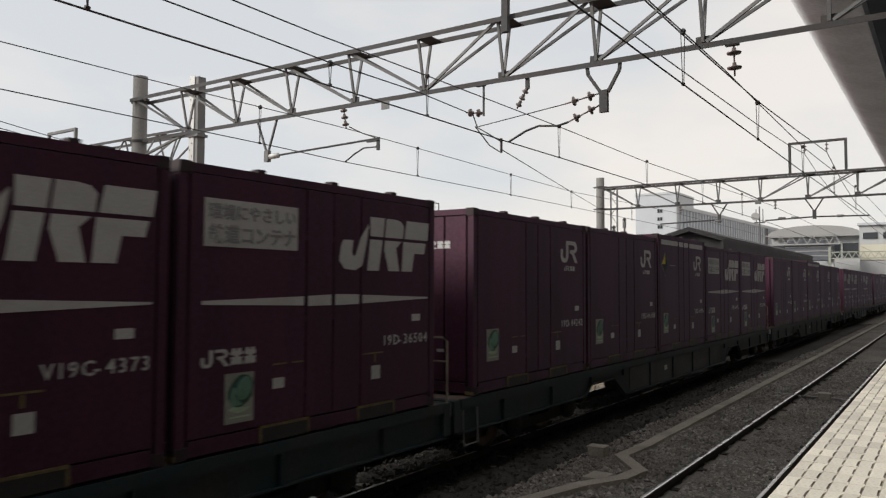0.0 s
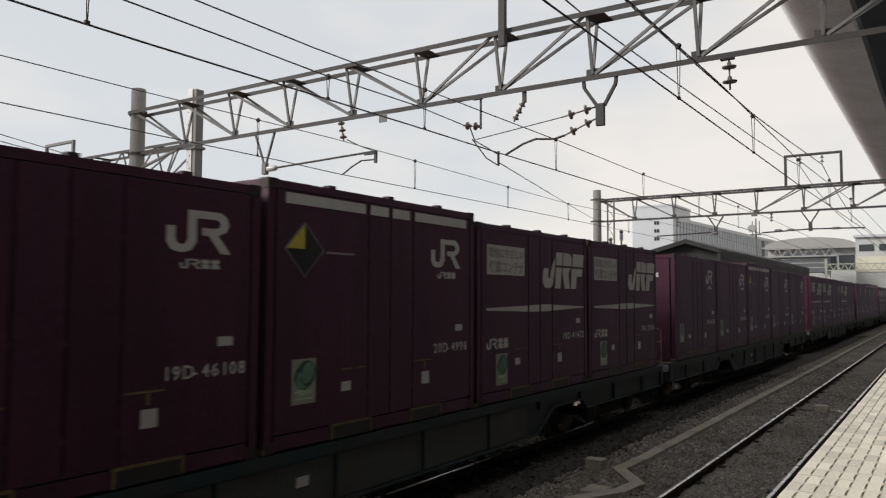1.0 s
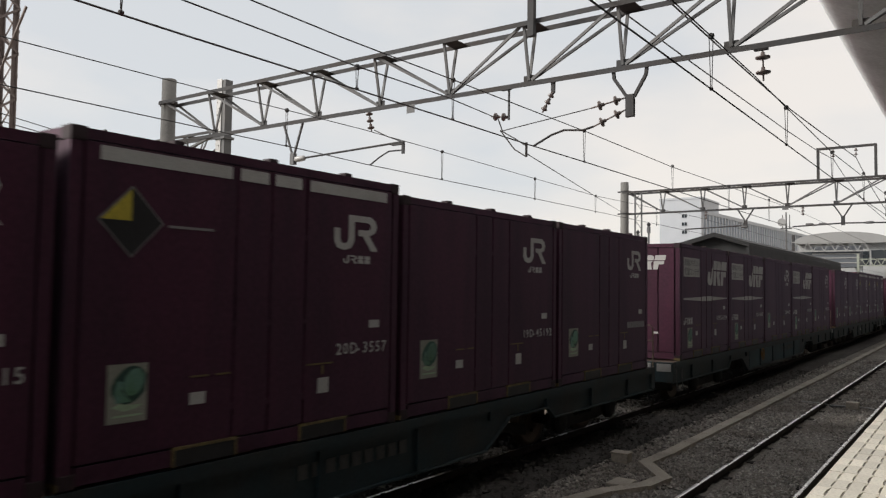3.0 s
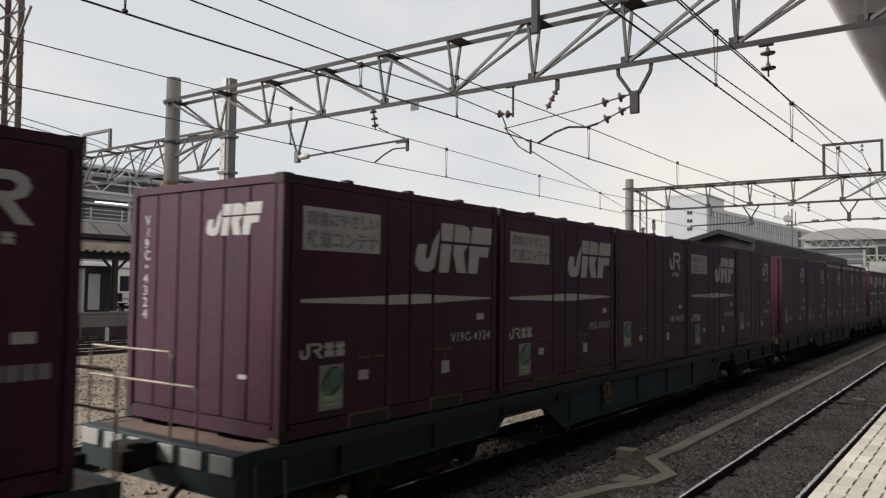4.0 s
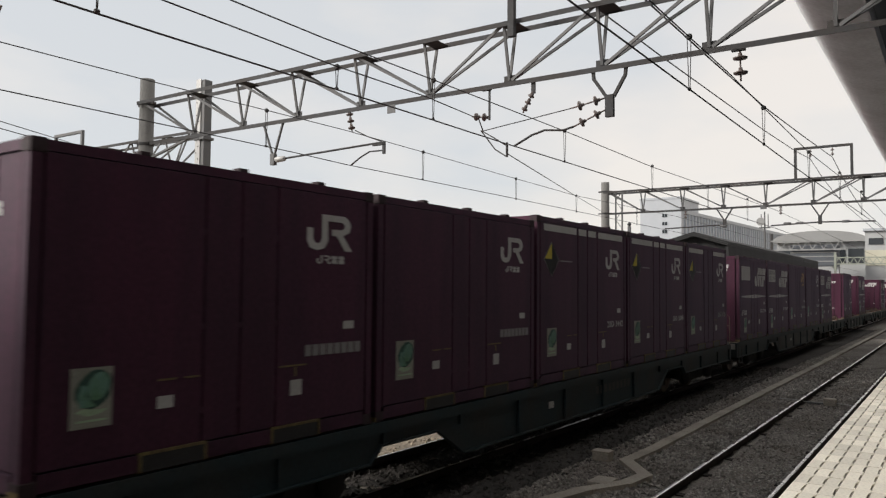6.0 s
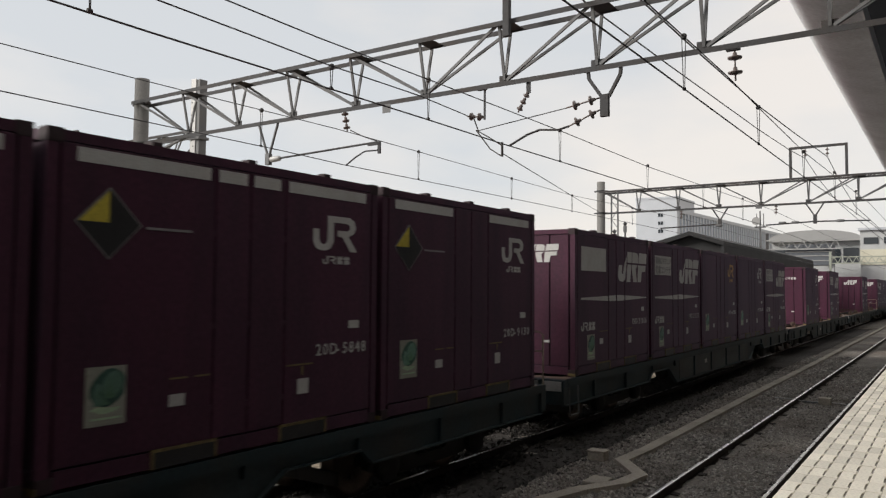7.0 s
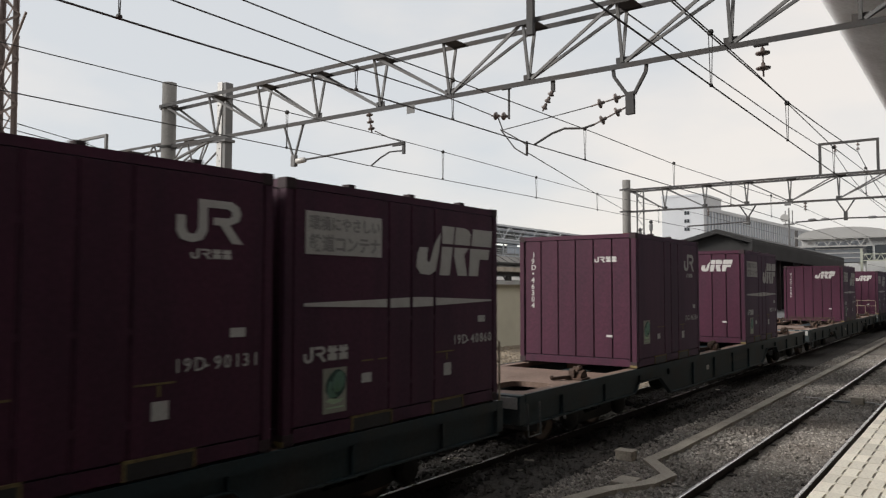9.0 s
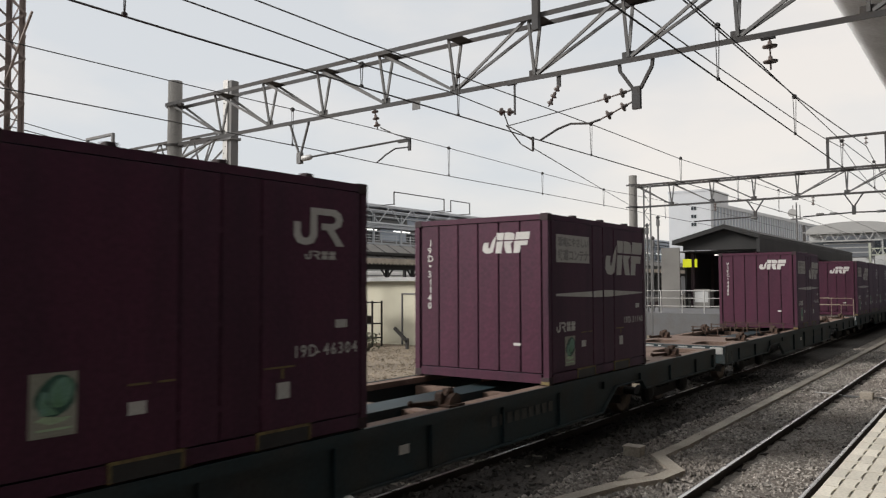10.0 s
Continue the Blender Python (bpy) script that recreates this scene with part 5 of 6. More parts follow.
signal_device(-16.2, 14.2, "small dark green trackside machine on the gravel")

far_platform = tagged(part("far_platform", B(-40.0, -34.2, -10, 120, GROUND, 0.95), M_POLE), "far island platform with a grey side wall", "platform", kind="structure")
part("coping", B(-34.45, -34.15, -10, 120, 0.955, 1.05), M_POLE, far_platform)
part("side_band", B(-34.198, -34.17, -10, 120, -0.1, 0.35), M_SEAM, far_platform, "dark reddish band low on the wall")
far_roof = thing("platform_roof", "long dark platform roof with a pale ribbed fascia on columns", "roof", kind="structure")
part("roof_sheet", B(-38.6, -34.6, -10, 120, 4.55, 4.75), M_DARKROOF, far_roof)
part("fascia", B(-34.598, -34.5, -10, 120, 3.98, 4.32), M_CONC, far_roof, "pale ribbed fascia")
upper = bmesh.new()
plate(upper, [(-34.52, 4.325), (-34.7, 4.325), (-36.6, 5.35), (-36.5, 5.42)], 130.0, lambda a, b, w: (a, -10 + w, b))
part("roof_slope", upper, M_POLE, far_roof, "grey sloping roof sheet")
for k in range(86):
    part("slope_seam", bar(bmesh.new(), (-34.56, -9.5 + 1.5 * k, 4.37), (-36.5, -9.5 + 1.5 * k, 5.44), 0.05, 0.05), M_GALVDARK, far_roof)
ribs = bmesh.new()
for k in range(320):
    box(ribs, -34.499, -34.47, -9.8 + 0.4 * k, -9.6 + 0.4 * k, 3.9, 4.02)
part("fascia_rib", ribs, M_CONC, far_roof)
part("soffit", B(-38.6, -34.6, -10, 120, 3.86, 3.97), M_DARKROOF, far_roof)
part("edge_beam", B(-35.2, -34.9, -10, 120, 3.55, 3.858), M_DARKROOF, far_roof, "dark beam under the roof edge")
for k in range(44):
    part("column", B(-35.2, -34.98, -8 + 2.9 * k, -7.78 + 2.9 * k, 1.05, 3.55), M_DARKROOF, far_roof)
    if k % 2:
        part("column", B(-38.3, -38.1, -8 + 2.9 * k, -7.8 + 2.9 * k, 0.95, 3.86), M_DARKROOF, far_roof)
    for s in (-1, 1):
        part("bracket", bar(bmesh.new(), (-35.09, -7.89 + 2.9 * k, 2.95), (-35.09, -7.89 + 2.9 * k + 0.65 * s, 3.6), 0.1, 0.1), M_DARKROOF, far_roof)
for yb in (21.6, 27.0, 33.5):
    seats = thing("platform_bench", "dark platform bench under the far roof", "bench", "benches on the far platform", at=(-36.4, yb, 0.95))
    part("seat", B(-0.25, 0.25, -0.9, 0.9, 0.38, 0.45, bevel=0.02), M_BOGIE, seats)
    part("backrest", B(-0.3, -0.24, -0.9, 0.9, 0.5, 0.95, bevel=0.02), M_BOGIE, seats)
    for s in (-0.7, 0.7):
        part("leg", B(-0.2, 0.2, s - 0.04, s + 0.04, 0, 0.38), M_BOGIE, seats)
kiosk = thing("kiosk", "dark grey kiosk behind the screen wall", "kiosk", at=(-36.6, 20.6, 0.95))
part("body", B(-0.9, 0.9, -0.7, 0.7, 0, 2.3, bevel=0.03), M_DARKROOF, kiosk)
part("front", B(0.904, 0.93, -0.5, 0.1, 0.15, 1.9), M_GREYWALL, kiosk)
for xm, ym in ((-31.0, 18.4), (-31.0, 24.0), (-33.4, 29.5)):
    stub = thing("marker_stub", "small white marker stub beside the yard tracks", "marker post", "marker stubs in the yard", at=(xm, ym, -0.2))
    part("post", B(-0.06, 0.06, -0.06, 0.06, 0, 0.7, bevel=0.01), M_WHITEPOST, stub)
    part("base", B(-0.14, 0.14, -0.14, 0.14, 0, 0.1, bevel=0.01), M_CONC, stub)
yard_fence = thing("yard_rail", "thin grey rail along the far platform foot", "rail", at=(-33.95, 0, -0.2))
for k in range(24):
    part("post", B(-0.03, 0.03, 2 + 2.4 * k, 2.06 + 2.4 * k, 0, 1.0), M_GALV, yard_fence)
part("rail", B(-0.025, 0.025, 2, 58, 0.95, 1.01), M_GALV, yard_fence)
for k in range(24):
    part("tube_light", B(-37.4, -37.3, -7 + 5.4 * k, -5.6 + 5.4 * k, 3.78, 3.85), M_TUBE, far_roof)
screen = thing("wall_screen", "plain grey screen wall on the far platform", "screen wall", at=(-35.4, 15.5, 0.95))
part("panel", B(-0.1, 0.1, -6, 4.2, 0, 2.1), M_GREYWALL, screen)
part("cap", B(-0.14, 0.14, -6.05, 4.25, 2.104, 2.18), M_GALV, screen)
board = thing("yellow_board", "plain yellow notice board on posts beside the yard track", "board", at=(-33.6, 17.4, -0.15))
part("panel", B(-0.03, 0.03, -0.5, 0.5, 0.5, 1.45, bevel=0.01), M_YELLOWBOARD, board)
for s in (-0.35, 0.35):
    part("post", B(-0.1, -0.04, s - 0.04, s + 0.04, 0, 1.6), M_GALV, board)

sign = thing("platform_sign", "lit yellow platform sign hanging under the far roof", "sign", "platform signs", at=(-35.5, 34.2, 3.1))
part("panel", B(-0.08, 0.08, 0, 0.9, 0, 0.4, bevel=0.01), M_SIGNYEL, sign)
for yk in (0.2, 0.7):
    part("bracket", B(-0.02, 0.02, yk - 0.02, yk + 0.02, 0.4, 0.76), M_GALVDARK, sign)

# white passenger train standing beyond the far platform
for k in range(5):
    y0 = 2 + 20.5 * k
    car = thing("passenger_car", "white passenger train car standing at the far platform", "train car", "cars of the white train", at=(-45.5, y0, 0))
    part("body", B(-1.45, 1.45, 0, 20, 1.0, 3.7, bevel=0.12), M_TRAINW, car)
    part("roof", B(-1.2, 1.2, 0.2, 19.8, 3.7, 3.95, bevel=0.1), M_GREYWALL, car)
    part("underframe", B(-1.2, 1.2, 0.4, 19.6, 0.3, 0.995), M_BOGIE, car)
    for yw in (1.9, 4.0, 15.9, 18.0):
        for sx in (-0.53, 0.53):
            part("wheel", lathe(bmesh.new(), [(0.42, -0.05), (0.43, 0.05)], (sx, yw, 0.21), (1, 0, 0), 16), M_WHEEL, car)
    for d in range(3):
        yd = 2.4 + 6.6 * d
        part("door", B(1.452, 1.47, yd, yd + 1.4, 1.1, 3.1), M_PALE, car)
        for s in (0.12, 0.76):
            part("door_window", B(1.472, 1.48, yd + s, yd + s + 0.5, 1.95, 2.85), M_GLASS, car)
        if d < 2:
            for s in (1.9, 2.75, 4.1, 4.95):
                part("window", B(1.452, 1.465, yd + s, yd + s + 0.75, 1.9, 2.85), M_GLASS, car)
    part("gutter", B(1.45, 1.5, 0.1, 19.9, 3.3, 3.36), M_GALV, car)
    part("stripe", B(1.451, 1.456, 0.1, 19.9, 1.35, 1.5), M_GREYWALL, car)

# station building beyond
hall = thing("station_building", "long grey station building with glazed floors and pale pipes", "station building")
part("wall", B(-64, -58, -20, 175, GROUND, 11.4), M_POLE, hall)
part("roof", B(-65, -57, -21, 176, 11.4, 11.7), M_PALE, hall)
for z0, z1 in ((5.9, 6.9), (7.7, 9.0), (9.7, 10.7)):
    for k in range(38):
        y0 = -18 + 5 * k
        part("window", B(-57.96, -57.9, y0, y0 + 4.7, z0, z1), M_GLASS if (k * 7 + int(z0)) % 3 else M_BLUEGREY, hall)
    part("floor_band", B(-58, -57.3, -20, 175, z1 + 0.1, z1 + 0.45), M_PALE, hall)
for k in range(40):
    part("mullion", B(-57.95, -57.7, -19.4 + 5 * k, -19.2 + 5 * k, 5.0, 11.3), M_PALE, hall)
for z in (5.6, 6.0, 7.2, 8.6, 9.5, 10.3, 11.0):
    part("pipe", T([(-57.0, -20, z), (-57.0, 175, z)], 0.07, 8), M_PALE, hall)
for k in range(60):
    y0 = -10 + 2.6 * k
    part("rail_post", B(-56.4, -56.32, y0, y0 + 0.08, 5.4, 8.2), M_PALE, hall)
for z in (6.3, 6.6, 6.9, 7.45, 7.75, 8.05):
    part("guard_rail", B(-56.39, -56.33, -20, 150, z, z + 0.05), M_PALE, hall)
for k in range(36):
    y0 = -8 + 4.0 * k
    web = bmesh.new()
    bar(web, (-55.6, y0, 9.4), (-55.6, y0 + 2.0, 11.3), 0.08, 0.08)
    bar(web, (-55.6, y0 + 2.0, 11.3), (-55.6, y0 + 4.0, 9.4), 0.08, 0.08)
    part("truss_web", web, M_PALE, hall)
for z in (9.4, 11.3):
    part("truss_chord", B(-55.68, -55.52, -8, 136, z - 0.08, z + 0.08), M_PALE, hall)
for k in range(18):
    part("truss_hanger", B(-57.3, -55.52, -8.05 + 8.0 * k, -7.9 + 8.0 * k, 11.3, 11.42), M_PALE, hall)
for k in range(30):
    part("tube_light", B(-57.94, -57.85, -16 + 6.1 * k, -13 + 6.1 * k, 8.8, 8.9), M_TUBE, hall)
part("lower_roof", B(-57, -50, -20, 175, 5.0, 5.4), M_GREYWALL, hall)
for yk, dy in ((66, 9.6), (77, 4.2)):
    fr = bmesh.new()
    for a, b in (((-55, yk, 11.6), (-55, yk, 13.0)), ((-55, yk + dy, 11.6), (-55, yk + dy, 13.0)), ((-55, yk, 13.0), (-55, yk + dy, 13.0)), ((-58, yk, 11.6), (-54.9, yk, 11.6)), ((-58, yk + dy, 11.6), (-54.9, yk + dy, 11.6))):
        bar(fr, a, b, 0.1, 0.1)
    part("roof_frame", fr, M_GALVDARK, hall)

# cream shed
shed = thing("shed", "low cream-walled shed with a pale door and flat roof", "shed", at=(-21.0, 26.0, GROUND))
part("wall", B(-2.6, 3.2, 0, 7, 0, 2.85), M_CREAM, shed)
part("roof", B(-2.9, 3.5, -0.3, 7.3, 2.85, 3.02), M_GREYWALL, shed)
door = part("door", B(0.0, 1.55, -0.05, -0.003, 0.1, 2.25), M_CREAM, shed, "cream panel door")
part("door_frame", bar(bmesh.new(), (-0.06, -0.04, 0.1), (-0.06, -0.04, 2.33), 0.06, 0.06), M_GALV, door)
part("door_frame", bar(bmesh.new(), (1.61, -0.04, 0.1), (1.61, -0.04, 2.33), 0.06, 0.06), M_GALV, door)
part("door_frame", bar(bmesh.new(), (-0.09, -0.04, 2.3), (1.64, -0.04, 2.3), 0.06, 0.06), M_GALV, door)
rack = thing("steel_rack", "dark open steel rack standing by the shed", "rack", at=(-22.4, 24.8, -0.2))
for x in (-0.9, 0.0, 0.9):
    for y in (-0.3, 0.3):
        part("post", B(x - 0.03, x + 0.03, y - 0.03, y + 0.03, 0, 2.0), M_BOGIE, rack)
for z in (0.4, 1.0, 1.9):
    part("shelf", B(-0.93, 0.93, -0.33, 0.33, z, z + 0.04), M_BOGIE, rack)
for x in (-0.5, 0.3):
    part("bundle", B(x - 0.22, x + 0.22, -0.2, 0.2, 1.044, 1.35, bevel=0.05), M_RAIL, rack)
boom = thing("barrier_boom", "black and yellow slanting boom beside the shed", "barrier", at=(-20.2, 24.4, -0.2))
part("boom", bar(bmesh.new(), (-3.6, 0, 3.6), (-2.5, 0, 2.6), 0.12, 0.16), M_BOGIE, boom)
part("lower_boom", bar(bmesh.new(), (0, 0, 0.9), (0.7, 0, 0.35), 0.1, 0.12), M_BOGIE, boom)
part("post", B(-3.64, -3.52, -0.06, 0.06, 0, 4.6), M_GALVDARK, boom)
part("lower_post", B(0.62, 0.72, -0.05, 0.05, 0, 0.5), M_GALVDARK, boom)
fence = thing("rail_fence", "thin grey rail fence at the edge of the gravel", "fence", at=(-23.4, 20.0, -0.2))
for k in range(6):
    part("post", B(-0.02, 0.02, 1.1 * k, 1.1 * k + 0.04, 0, 1.2), M_GALV, fence)
for z in (0.6, 1.1):
    part("rail", T([(0, 0, z), (0, 5.6, z)], 0.018), M_GALV, fence)

# dry shrubs
for sx, sy, ss in ((-21.9, 21.6, 1.3), (-23.0, 22.2, 1.6), (-20.4, 23.0, 0.9)):
    sh = thing("shrub", "low dry dark shrub growing from the gravel", "shrub", "shrubs", at=(sx, sy, -0.2))
    rng = np.random.default_rng(int(-sx * 10))
    tw = bmesh.new()
    for k in range(9):
        a = k / 9 * 6.28
        tube(tw, [(0, 0, 0), (0.2 * math.cos(a) * ss, 0.2 * math.sin(a) * ss, 0.4 * ss), (0.4 * math.cos(a + 0.4) * ss, 0.4 * math.sin(a + 0.4) * ss, 0.75 * ss)], 0.02, 5, 0.006)
    part("twigs", tw, M_RAIL, sh)
    lf = bmesh.new()
    for k in range(260):
        a, r, z = rng.uniform(0, 6.28), rng.uniform(0.05, 0.55) * ss, rng.uniform(0.12, 0.85) * ss
        c = Vector((r * math.cos(a), r * math.sin(a), z))
        d = Vector(rng.normal(0, 1, 3)).normalized() * 0.06
        e = d.cross(Vector(rng.normal(0, 1, 3))).normalized() * 0.025
        lf.faces.new([lf.verts.new(c - d), lf.verts.new(c + e), lf.verts.new(c + d), lf.verts.new(c - e)])
    part("leaves", lf, M_SHRUB, sh)

# ---- island platform with a gabled shelter ----
island = tagged(part("island_platform", B(-17.5, -8.6, 38, 170, GROUND, 1.0), M_PAVING), "island platform beyond the freight track", "platform", kind="structure")
shelter = thing("platform_shelter", "dark gabled platform shelter with open sides, tube lights and added dark inner walls", "shelter", at=(-13.05, 46.6, 1.0))
gable = [(-3.1, 4.12), (0, 4.98), (2.0, 4.34), (2.0, 4.08), (0, 4.72), (-3.1, 3.86)]
part("roof", plate(bmesh.new(), gable, 34, lambda a, b, w: (a, w - 0.6, b)), M_DARKROOF, shelter)
part("gable_end", plate(bmesh.new(), [(-2.6, 3.5), (1.8, 3.5), (1.8, 4.1), (0.0, 4.7), (-2.6, 3.95)], 0.1, lambda a, b, w: (a, w - 0.1, b)), M_DARKROOF, shelter)
part("valance", B(1.82, 2.0, -0.6, 33.4, 3.3, 4.07), M_DARKROOF, shelter)
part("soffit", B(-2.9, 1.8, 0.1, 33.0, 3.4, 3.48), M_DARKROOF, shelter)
# Dark walls added to stand in for the shade inside the shelter.
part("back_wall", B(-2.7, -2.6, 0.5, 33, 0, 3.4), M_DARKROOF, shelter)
part("inner_wall", B(-2.6, 1.7, 12, 12.2, 0, 3.4), M_DARKROOF, shelter)
for k in range(9):
    for x in (-2.2, 1.5):
        part("column", B(x - 0.1, x + 0.1, 0.4 + 4 * k, 0.6 + 4 * k, 0, 3.4), M_SEAM, shelter)
for yk in (1.2, 8.0):
    part("tube_light", B(-1.1, 0.1, yk, yk + 0.06, 3.22, 3.26), M_TUBE, shelter)
part("end_screen", B(-3.9, -2.75, -0.3, -0.2, 0, 3.7), M_POLE, shelter, "pale end screen")
sign = thing("platform_sign", "lit yellow platform sign hanging under the shelter", "sign", "platform signs", at=(-15.8, 47.0, 3.5))
part("panel", B(-0.02, 0.5, -0.08, 0.08, 0, 0.5, bevel=0.01), M_SIGNYEL, sign)
part("bracket", B(0.22, 0.26, -0.02, 0.02, 0.5, 1.0), M_GALVDARK, sign)
sign = thing("platform_sign", "narrow lit yellow sign under the shelter roof", "sign", "platform signs", at=(-15.2, 47.2, 3.5))
part("panel", B(-0.0, 0.17, -0.08, 0.08, 0, 0.5, bevel=0.01), M_SIGNYEL, sign)
part("bracket", B(0.06, 0.1, -0.02, 0.02, 0.5, 1.1), M_GALVDARK, sign)
vend = thing("platform_cabinet", "pale cabinet standing on the island platform", "cabinet", at=(-14.7, 47.3, 1.0))
part("body", B(-0.5, 0.5, -0.4, 0.4, 0, 1.15, bevel=0.04), M_POLE, vend)
part("screen", B(-0.4, 0.4, -0.42, -0.403, 0.35, 1.0), M_GREYWALL, vend)
vend = thing("platform_cabinet", "small grey box on the island platform", "cabinet", at=(-15.7, 47.6, 1.0))
part("body", B(-0.22, 0.22, -0.3, 0.3, 0, 0.9, bevel=0.03), M_POLE, vend)
part("foot", B(-0.24, 0.24, -0.25, 0.25, 0.0, 0.05), M_BOGIE, vend)
guard = thing("platform_fence", "pale tubular fence at the end of the island platform", "fence", at=(-16.3, 38.4, 1.0))
for k in range(8):
    part("post", T([(1.1 * k, 0, 0), (1.1 * k, 0, 1.15)], 0.025), M_WHITEPOST, guard)
for z in (0.35, 0.75, 1.13):
    part("rail", T([(0, 0, z), (7.7, 0, z)], 0.02), M_WHITEPOST, guard)
for px, top in ((-14.6, 5.9), (-15.2, 5.5), (-14.9, 4.8)):
    pipe = thing("signal_post", "slender pale grey signal post on the island platform", "post", "signal posts", at=(px, 39.5, 1.0))
    part("post", T([(0, 0, 0), (0, 0, top - 1.0)], 0.05, 10), M_GALV, pipe)
    part("head", B(-0.08, 0.08, -0.08, 0.08, top - 1.35, top - 1.0, bevel=0.03), M_GALV, pipe)
    part("cap", lathe(bmesh.new(), [(0.04, 0), (0.12, 0.1), (0.03, 0.22)], (0, 0, top - 1.0)), M_GALVDARK, pipe)

# ---- distance ----
block = thing("office_block", "pale office tower with small dark windows", "building", at=(-49, 150, GROUND))
part("wall", B(-4.3, 4.0, 0, 12, 0, 20.9), M_PALE, block)
part("parapet", B(-4.4, 4.1, -0.1, 12.1, 20.9, 21.3), M_PALE, block)
for z in (14.0, 15.6, 17.2):
    for x in (0.2, 0.75):
        part("window", B(x, x + 0.42, -0.08, -0.003, z + 0.1, z + 0.75), M_GLASS, block)
longhall = thing("long_hall", "long blue-grey ribbed hall with a pale roof edge", "building", at=(-44.9, 152, GROUND))
longhall.rotation_euler = (0, 0, radians(-3.6))
part("wall", B(-6, 0, 0, 96, 0, 18.0), M_BLUEGREY, longhall)
part("roof_edge", B(-6.2, 0.3, -0.4, 96.4, 18.0, 18.7), M_PALE, longhall)
for k in range(52):
    part("rib", B(0.002, 0.25, 1.8 * k, 1.8 * k + 0.6, 6, 17.98), M_PALE, longhall)
arch = thing("arched_hall", "distant station hall with a shallow white arched roof", "station hall", at=(-15.1, 110, GROUND))
roof = []
for k in range(17):
    a = math.pi * k / 16
    roof.append((-5.6 * math.cos(a), 9.45 + 1.25 * math.sin(a)))
part("roof", plate(bmesh.new(), roof + [(5.5, 9.2), (-5.5, 9.2)], 30, lambda a, b, w: (a, w, b)), M_DOME, arch)
part("wall", B(-5.3, 5.3, 1, 28, 4.0, 9.18), M_GREYWALL, arch)
for k in range(5):
    part("window", B(-5.1 + 2.1 * k, -3.3 + 2.1 * k, 0.9, 0.996, 6.4, 8.3), M_GLASS, arch)
for k in range(6):
    part("roof_rib", B(-5.2 + 2.05 * k, -5.08 + 2.05 * k, 0.7, 0.99, 9.1, 9.5), M_GREYWALL, arch)
for x in (-5, 0, 5):
    part("column", B(x - 0.3, x + 0.3, 1.2, 1.8, 0, 4.0), M_GREYWALL, arch)
M_BRIDGE = material("bridge_dark_cladding", (0.1, 0.11, 0.125), 0.6, 0, 20, 0.5, 0.15, 0.05)
bridge = thing("truss_footbridge", "pale steel truss footbridge with dark glazed stair box", "footbridge", at=(-15.5, 104, GROUND))
for k in range(7):
    x = -4.3 + 1.22 * k
    part("truss_bar", bar(bmesh.new(), (x, -0.3, 7.95), (x + 0.61, -0.3, 9.0), 0.09, 0.09, (0, 1, 0)), M_DOME, bridge)
    part("truss_bar", bar(bmesh.new(), (x + 0.61, -0.3, 9.0), (x + 1.22, -0.3, 7.95), 0.09, 0.09, (0, 1, 0)), M_DOME, bridge)
for z in (7.9, 9.05):
    part("truss_chord", B(-4.4, 4.3, -0.42, -0.18, z - 0.08, z + 0.08), M_DOME, bridge)
part("stair_box", B(-2.0, 3.2, 0.0, 3.0, 5.9, 8.5, bevel=0.05), M_BRIDGE, bridge, "dark glazed box under the truss")
for z in (6.4, 7.0, 7.5):
    part("sill_band", B(-2.05, 3.25, -0.06, -0.003, z, z + 0.12), M_DOME, bridge)
part("post", B(-4.3, -4.0, -0.4, -0.1, 0, 10.0), M_GALVDARK, bridge)
for x in (-3.8, 3.0):
    part("column", B(x - 0.35, x + 0.35, 0.5, 1.5, 0, 5.9), M_GREYWALL, bridge)
low_hall = thing("station_annex", "grey flat-roofed annex beside the arched hall", "building", at=(-4.6, 108, GROUND))
part("wall", B(-5.0, 9.0, 0, 20, 0, 10.3), M_GREYWALL, low_hall)
part("roof", B(-5.2, 9.2, -0.3, 20.2, 10.3, 10.6), M_PALE, low_hall)
for k in range(6):
    part("window", B(-4.6 + 2.2 * k, -3.0 + 2.2 * k, -0.08, -0.003, 8.6, 9.4), M_GLASS, low_hall)
part("band", B(-5.0, 9.0, -0.12, -0.003, 6.0, 7.9), M_CREAM, low_hall, "pale lower band")
gantry = thing("signal_gantry", "pale green lattice gantry across the far tracks", "gantry", at=(-9.6, 80, GROUND))
for k in range(9):
    x = 0.62 * k
    part("lattice_bar", bar(bmesh.new(), (x, 0, 5.32), (x + 0.31, 0, 5.88), 0.06, 0.06, (0, 1, 0)), M_GANTRY, gantry)
    part("lattice_bar", bar(bmesh.new(), (x + 0.31, 0, 5.88), (x + 0.62, 0, 5.32), 0.06, 0.06, (0, 1, 0)), M_GANTRY, gantry)
for z in (5.3, 5.9):
    part("chord", B(-0.1, 5.7, -0.06, 0.06, z - 0.05, z + 0.05), M_GANTRY, gantry)
for x in (0.0, 5.6):
    part("post", B(x - 0.1, x + 0.1, -0.1, 0.1, 0, 6.4), M_GANTRY, gantry)
antenna = thing("antenna_mast", "distant grey antenna mast with a round dish", "antenna", at=(-29.6, 150, GROUND))
part("mast", T([(0, 0, 0), (0, 0, 17.5)], 0.25, 8, 0.12), M_GALV, antenna)
part("dish", lathe(bmesh.new(), [(0.2, 0), (0.7, 0.15), (0.75, 0.3)], (-0.6, -0.4, 15.6), (0, -1, 0)), M_DOME, antenna)
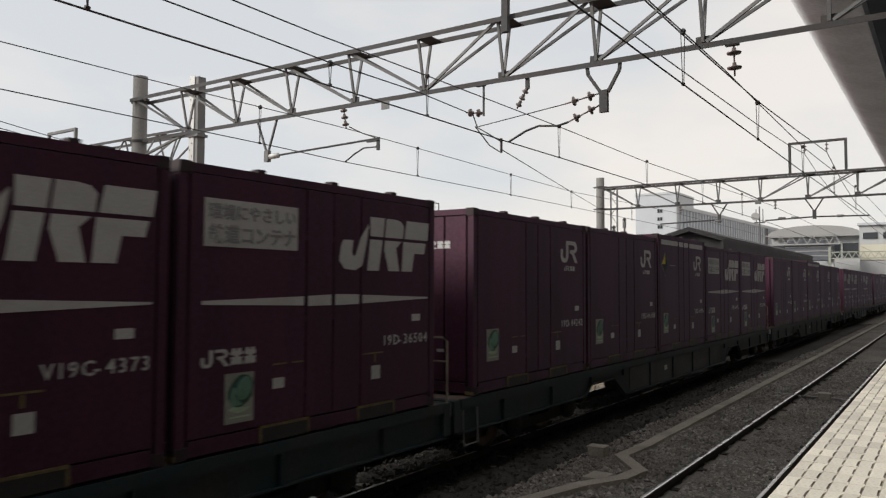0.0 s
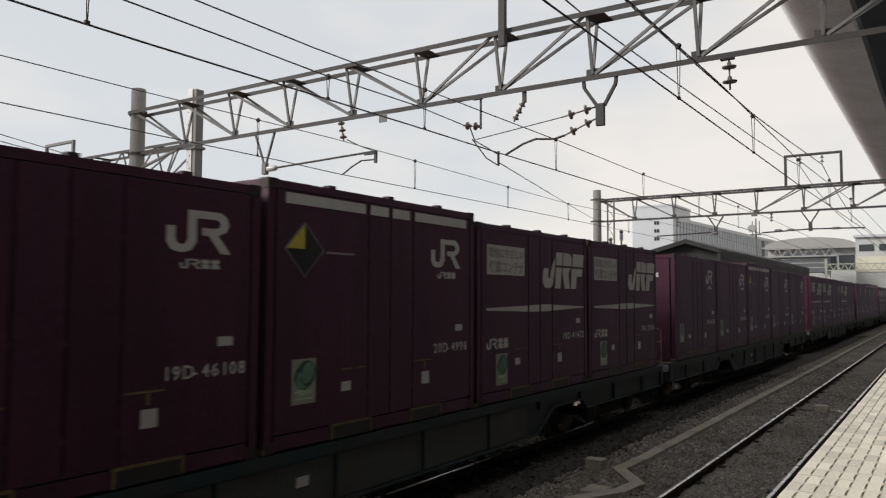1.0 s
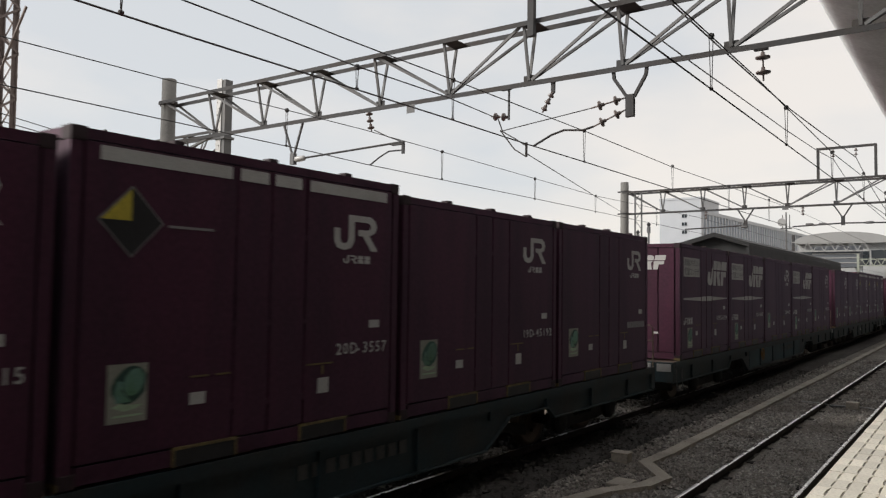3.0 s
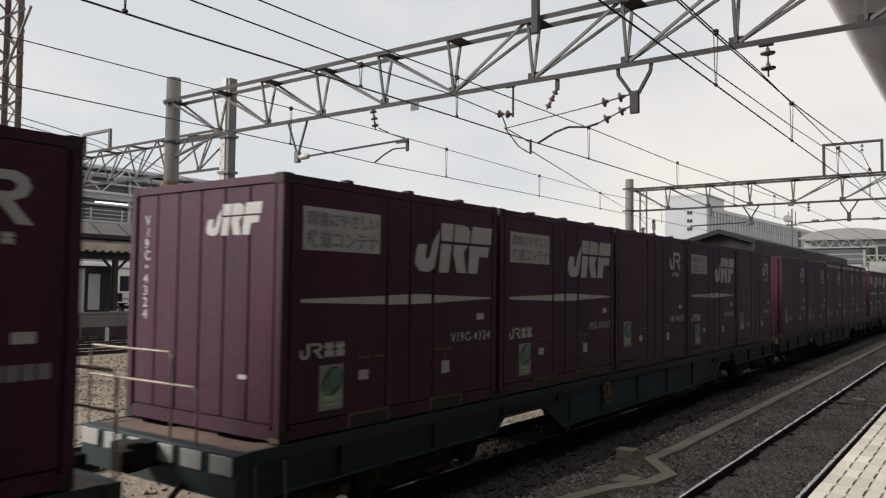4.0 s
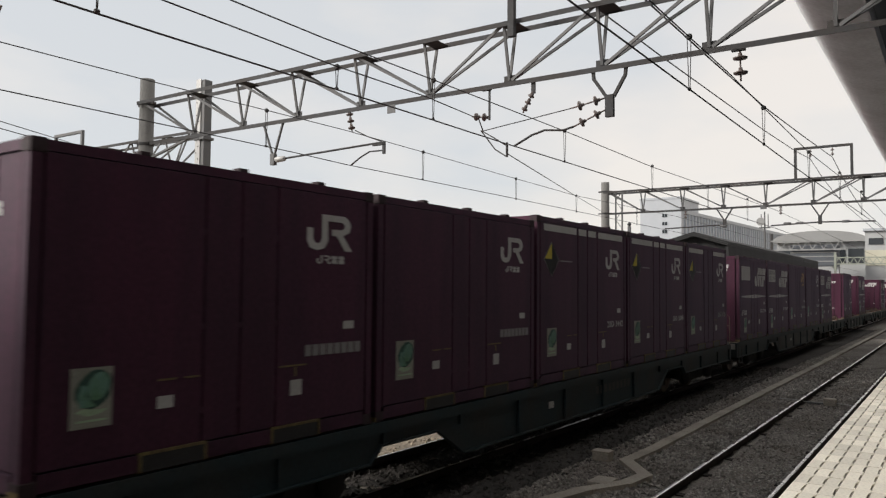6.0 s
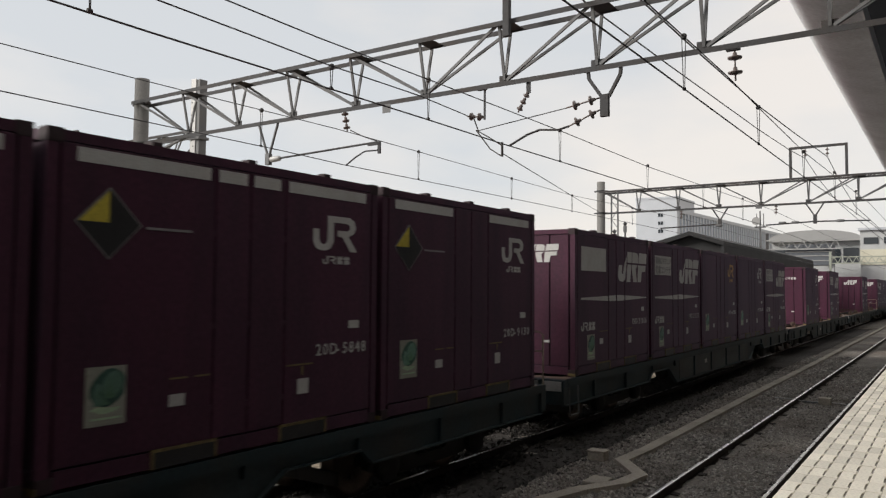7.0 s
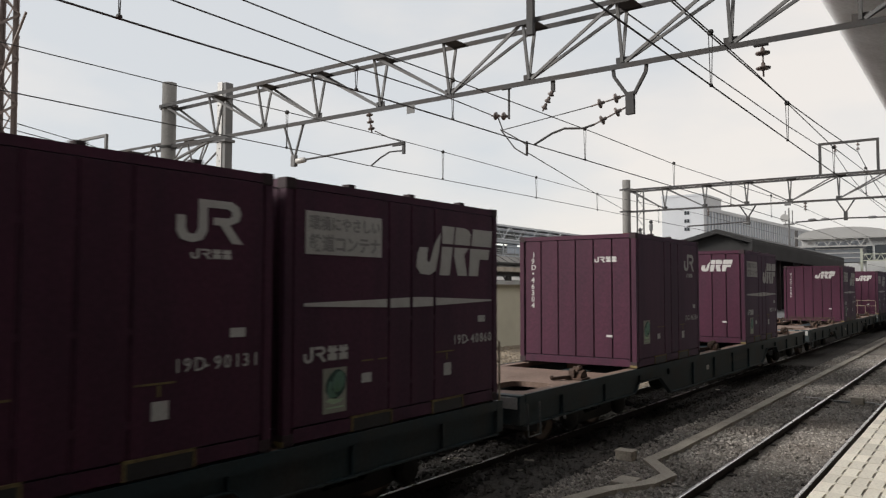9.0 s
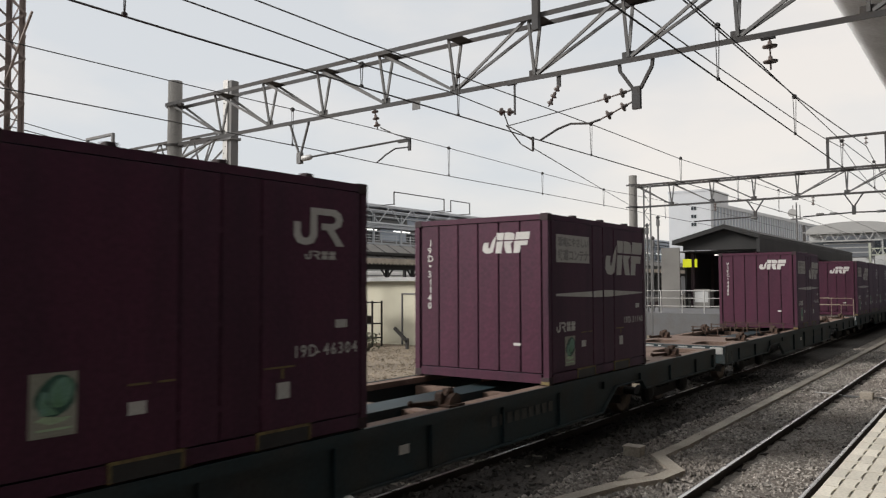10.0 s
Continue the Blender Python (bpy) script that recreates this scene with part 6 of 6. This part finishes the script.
part("platform", B(-0.9, 0.9, -0.5, 0.5, 14.4, 14.6), M_GALV, antenna)
for xx in (-0.6, 0.0, 0.6):
    part("rod", B(xx - 0.07, xx + 0.07, -0.07, 0.07, 14.6, 17.0), M_GALV, antenna)
rng = np.random.default_rng(5)
for k in range(16):
    x, wdt, hgt = -150 + 11 * k + rng.uniform(-3, 3), rng.uniform(7, 16), rng.uniform(5, 11)
    if x > -60:
        hgt *= 0.8
    y = rng.uniform(200, 320)
    low = thing("distant_building", "pale grey low building far down the line", "building", "distant buildings", at=(x, y, GROUND))
    part("wall", B(-wdt / 2, wdt / 2, 0, 14, 0, hgt), M_PALE, low)
    part("roof", B(-wdt / 2 - 0.2, wdt / 2 + 0.2, -0.2, 14.2, hgt, hgt + 0.3), M_GREYWALL, low)
    for j in range(int(wdt / 3)):
        part("window", B(-wdt / 2 + 0.8 + 3 * j, -wdt / 2 + 2.2 + 3 * j, -0.06, -0.003, hgt * 0.55, hgt * 0.55 + 1.4), M_GLASS, low)

# ---- platform pavers ----
# each paver is wider at its ends, which leaves a short groove between neighbours
WAIST = [(0, 0), (0.097, 0), (0.097, 0.035), (0.083, 0.06), (0.083, 0.225), (0.097, 0.25), (0.097, 0.284), (0, 0.284)]
PAVER = mesh_of(plate(bmesh.new(), WAIST, 0.02, lambda a, b, w: (a, b, w - 0.02)), "paver", M_PAVER)
rng = np.random.default_rng(11)
count = 0
rest_v, rest_f = [], []
for i in range(8):
    for j in range(420):
        x, y = PLAT_X + 0.005 + 0.1 * i, -8.76 + 0.29 * j
        z = PLAT_Z + rng.uniform(-0.002, 0.002)
        if count < 300 and 5.0 < y < 16.0:
            shared("paver", PAVER, platform, pose(x, y, z))
            count += 1
        else:
            b0 = len(rest_v)
            rest_v += [(x + a, y + b, z + c) for c in (-0.02, 0) for a, b in WAIST]
            rest_f += [tuple(b0 + 8 + q for q in range(8))] + [(b0 + q, b0 + (q + 1) % 8, b0 + 8 + (q + 1) % 8, b0 + 8 + q) for q in range(8)]
# Added surface beyond the visible pavers, kept dark so less light reaches the train.
part("paving", B(PLAT_X + 0.81, 6.99, -29.9, 159.9, PLAT_Z - 0.007, PLAT_Z), M_PAVING, platform, "grey paving added beyond the visible pavers, dark to cut bounce")
me = bpy.data.meshes.new("pavers")
me.from_pydata(rest_v, [], rest_f)
me.materials.append(M_PAVER)
pavers = new("pavers", me)
pavers.parent = platform
tagged(pavers, kind="stuff")

motions()
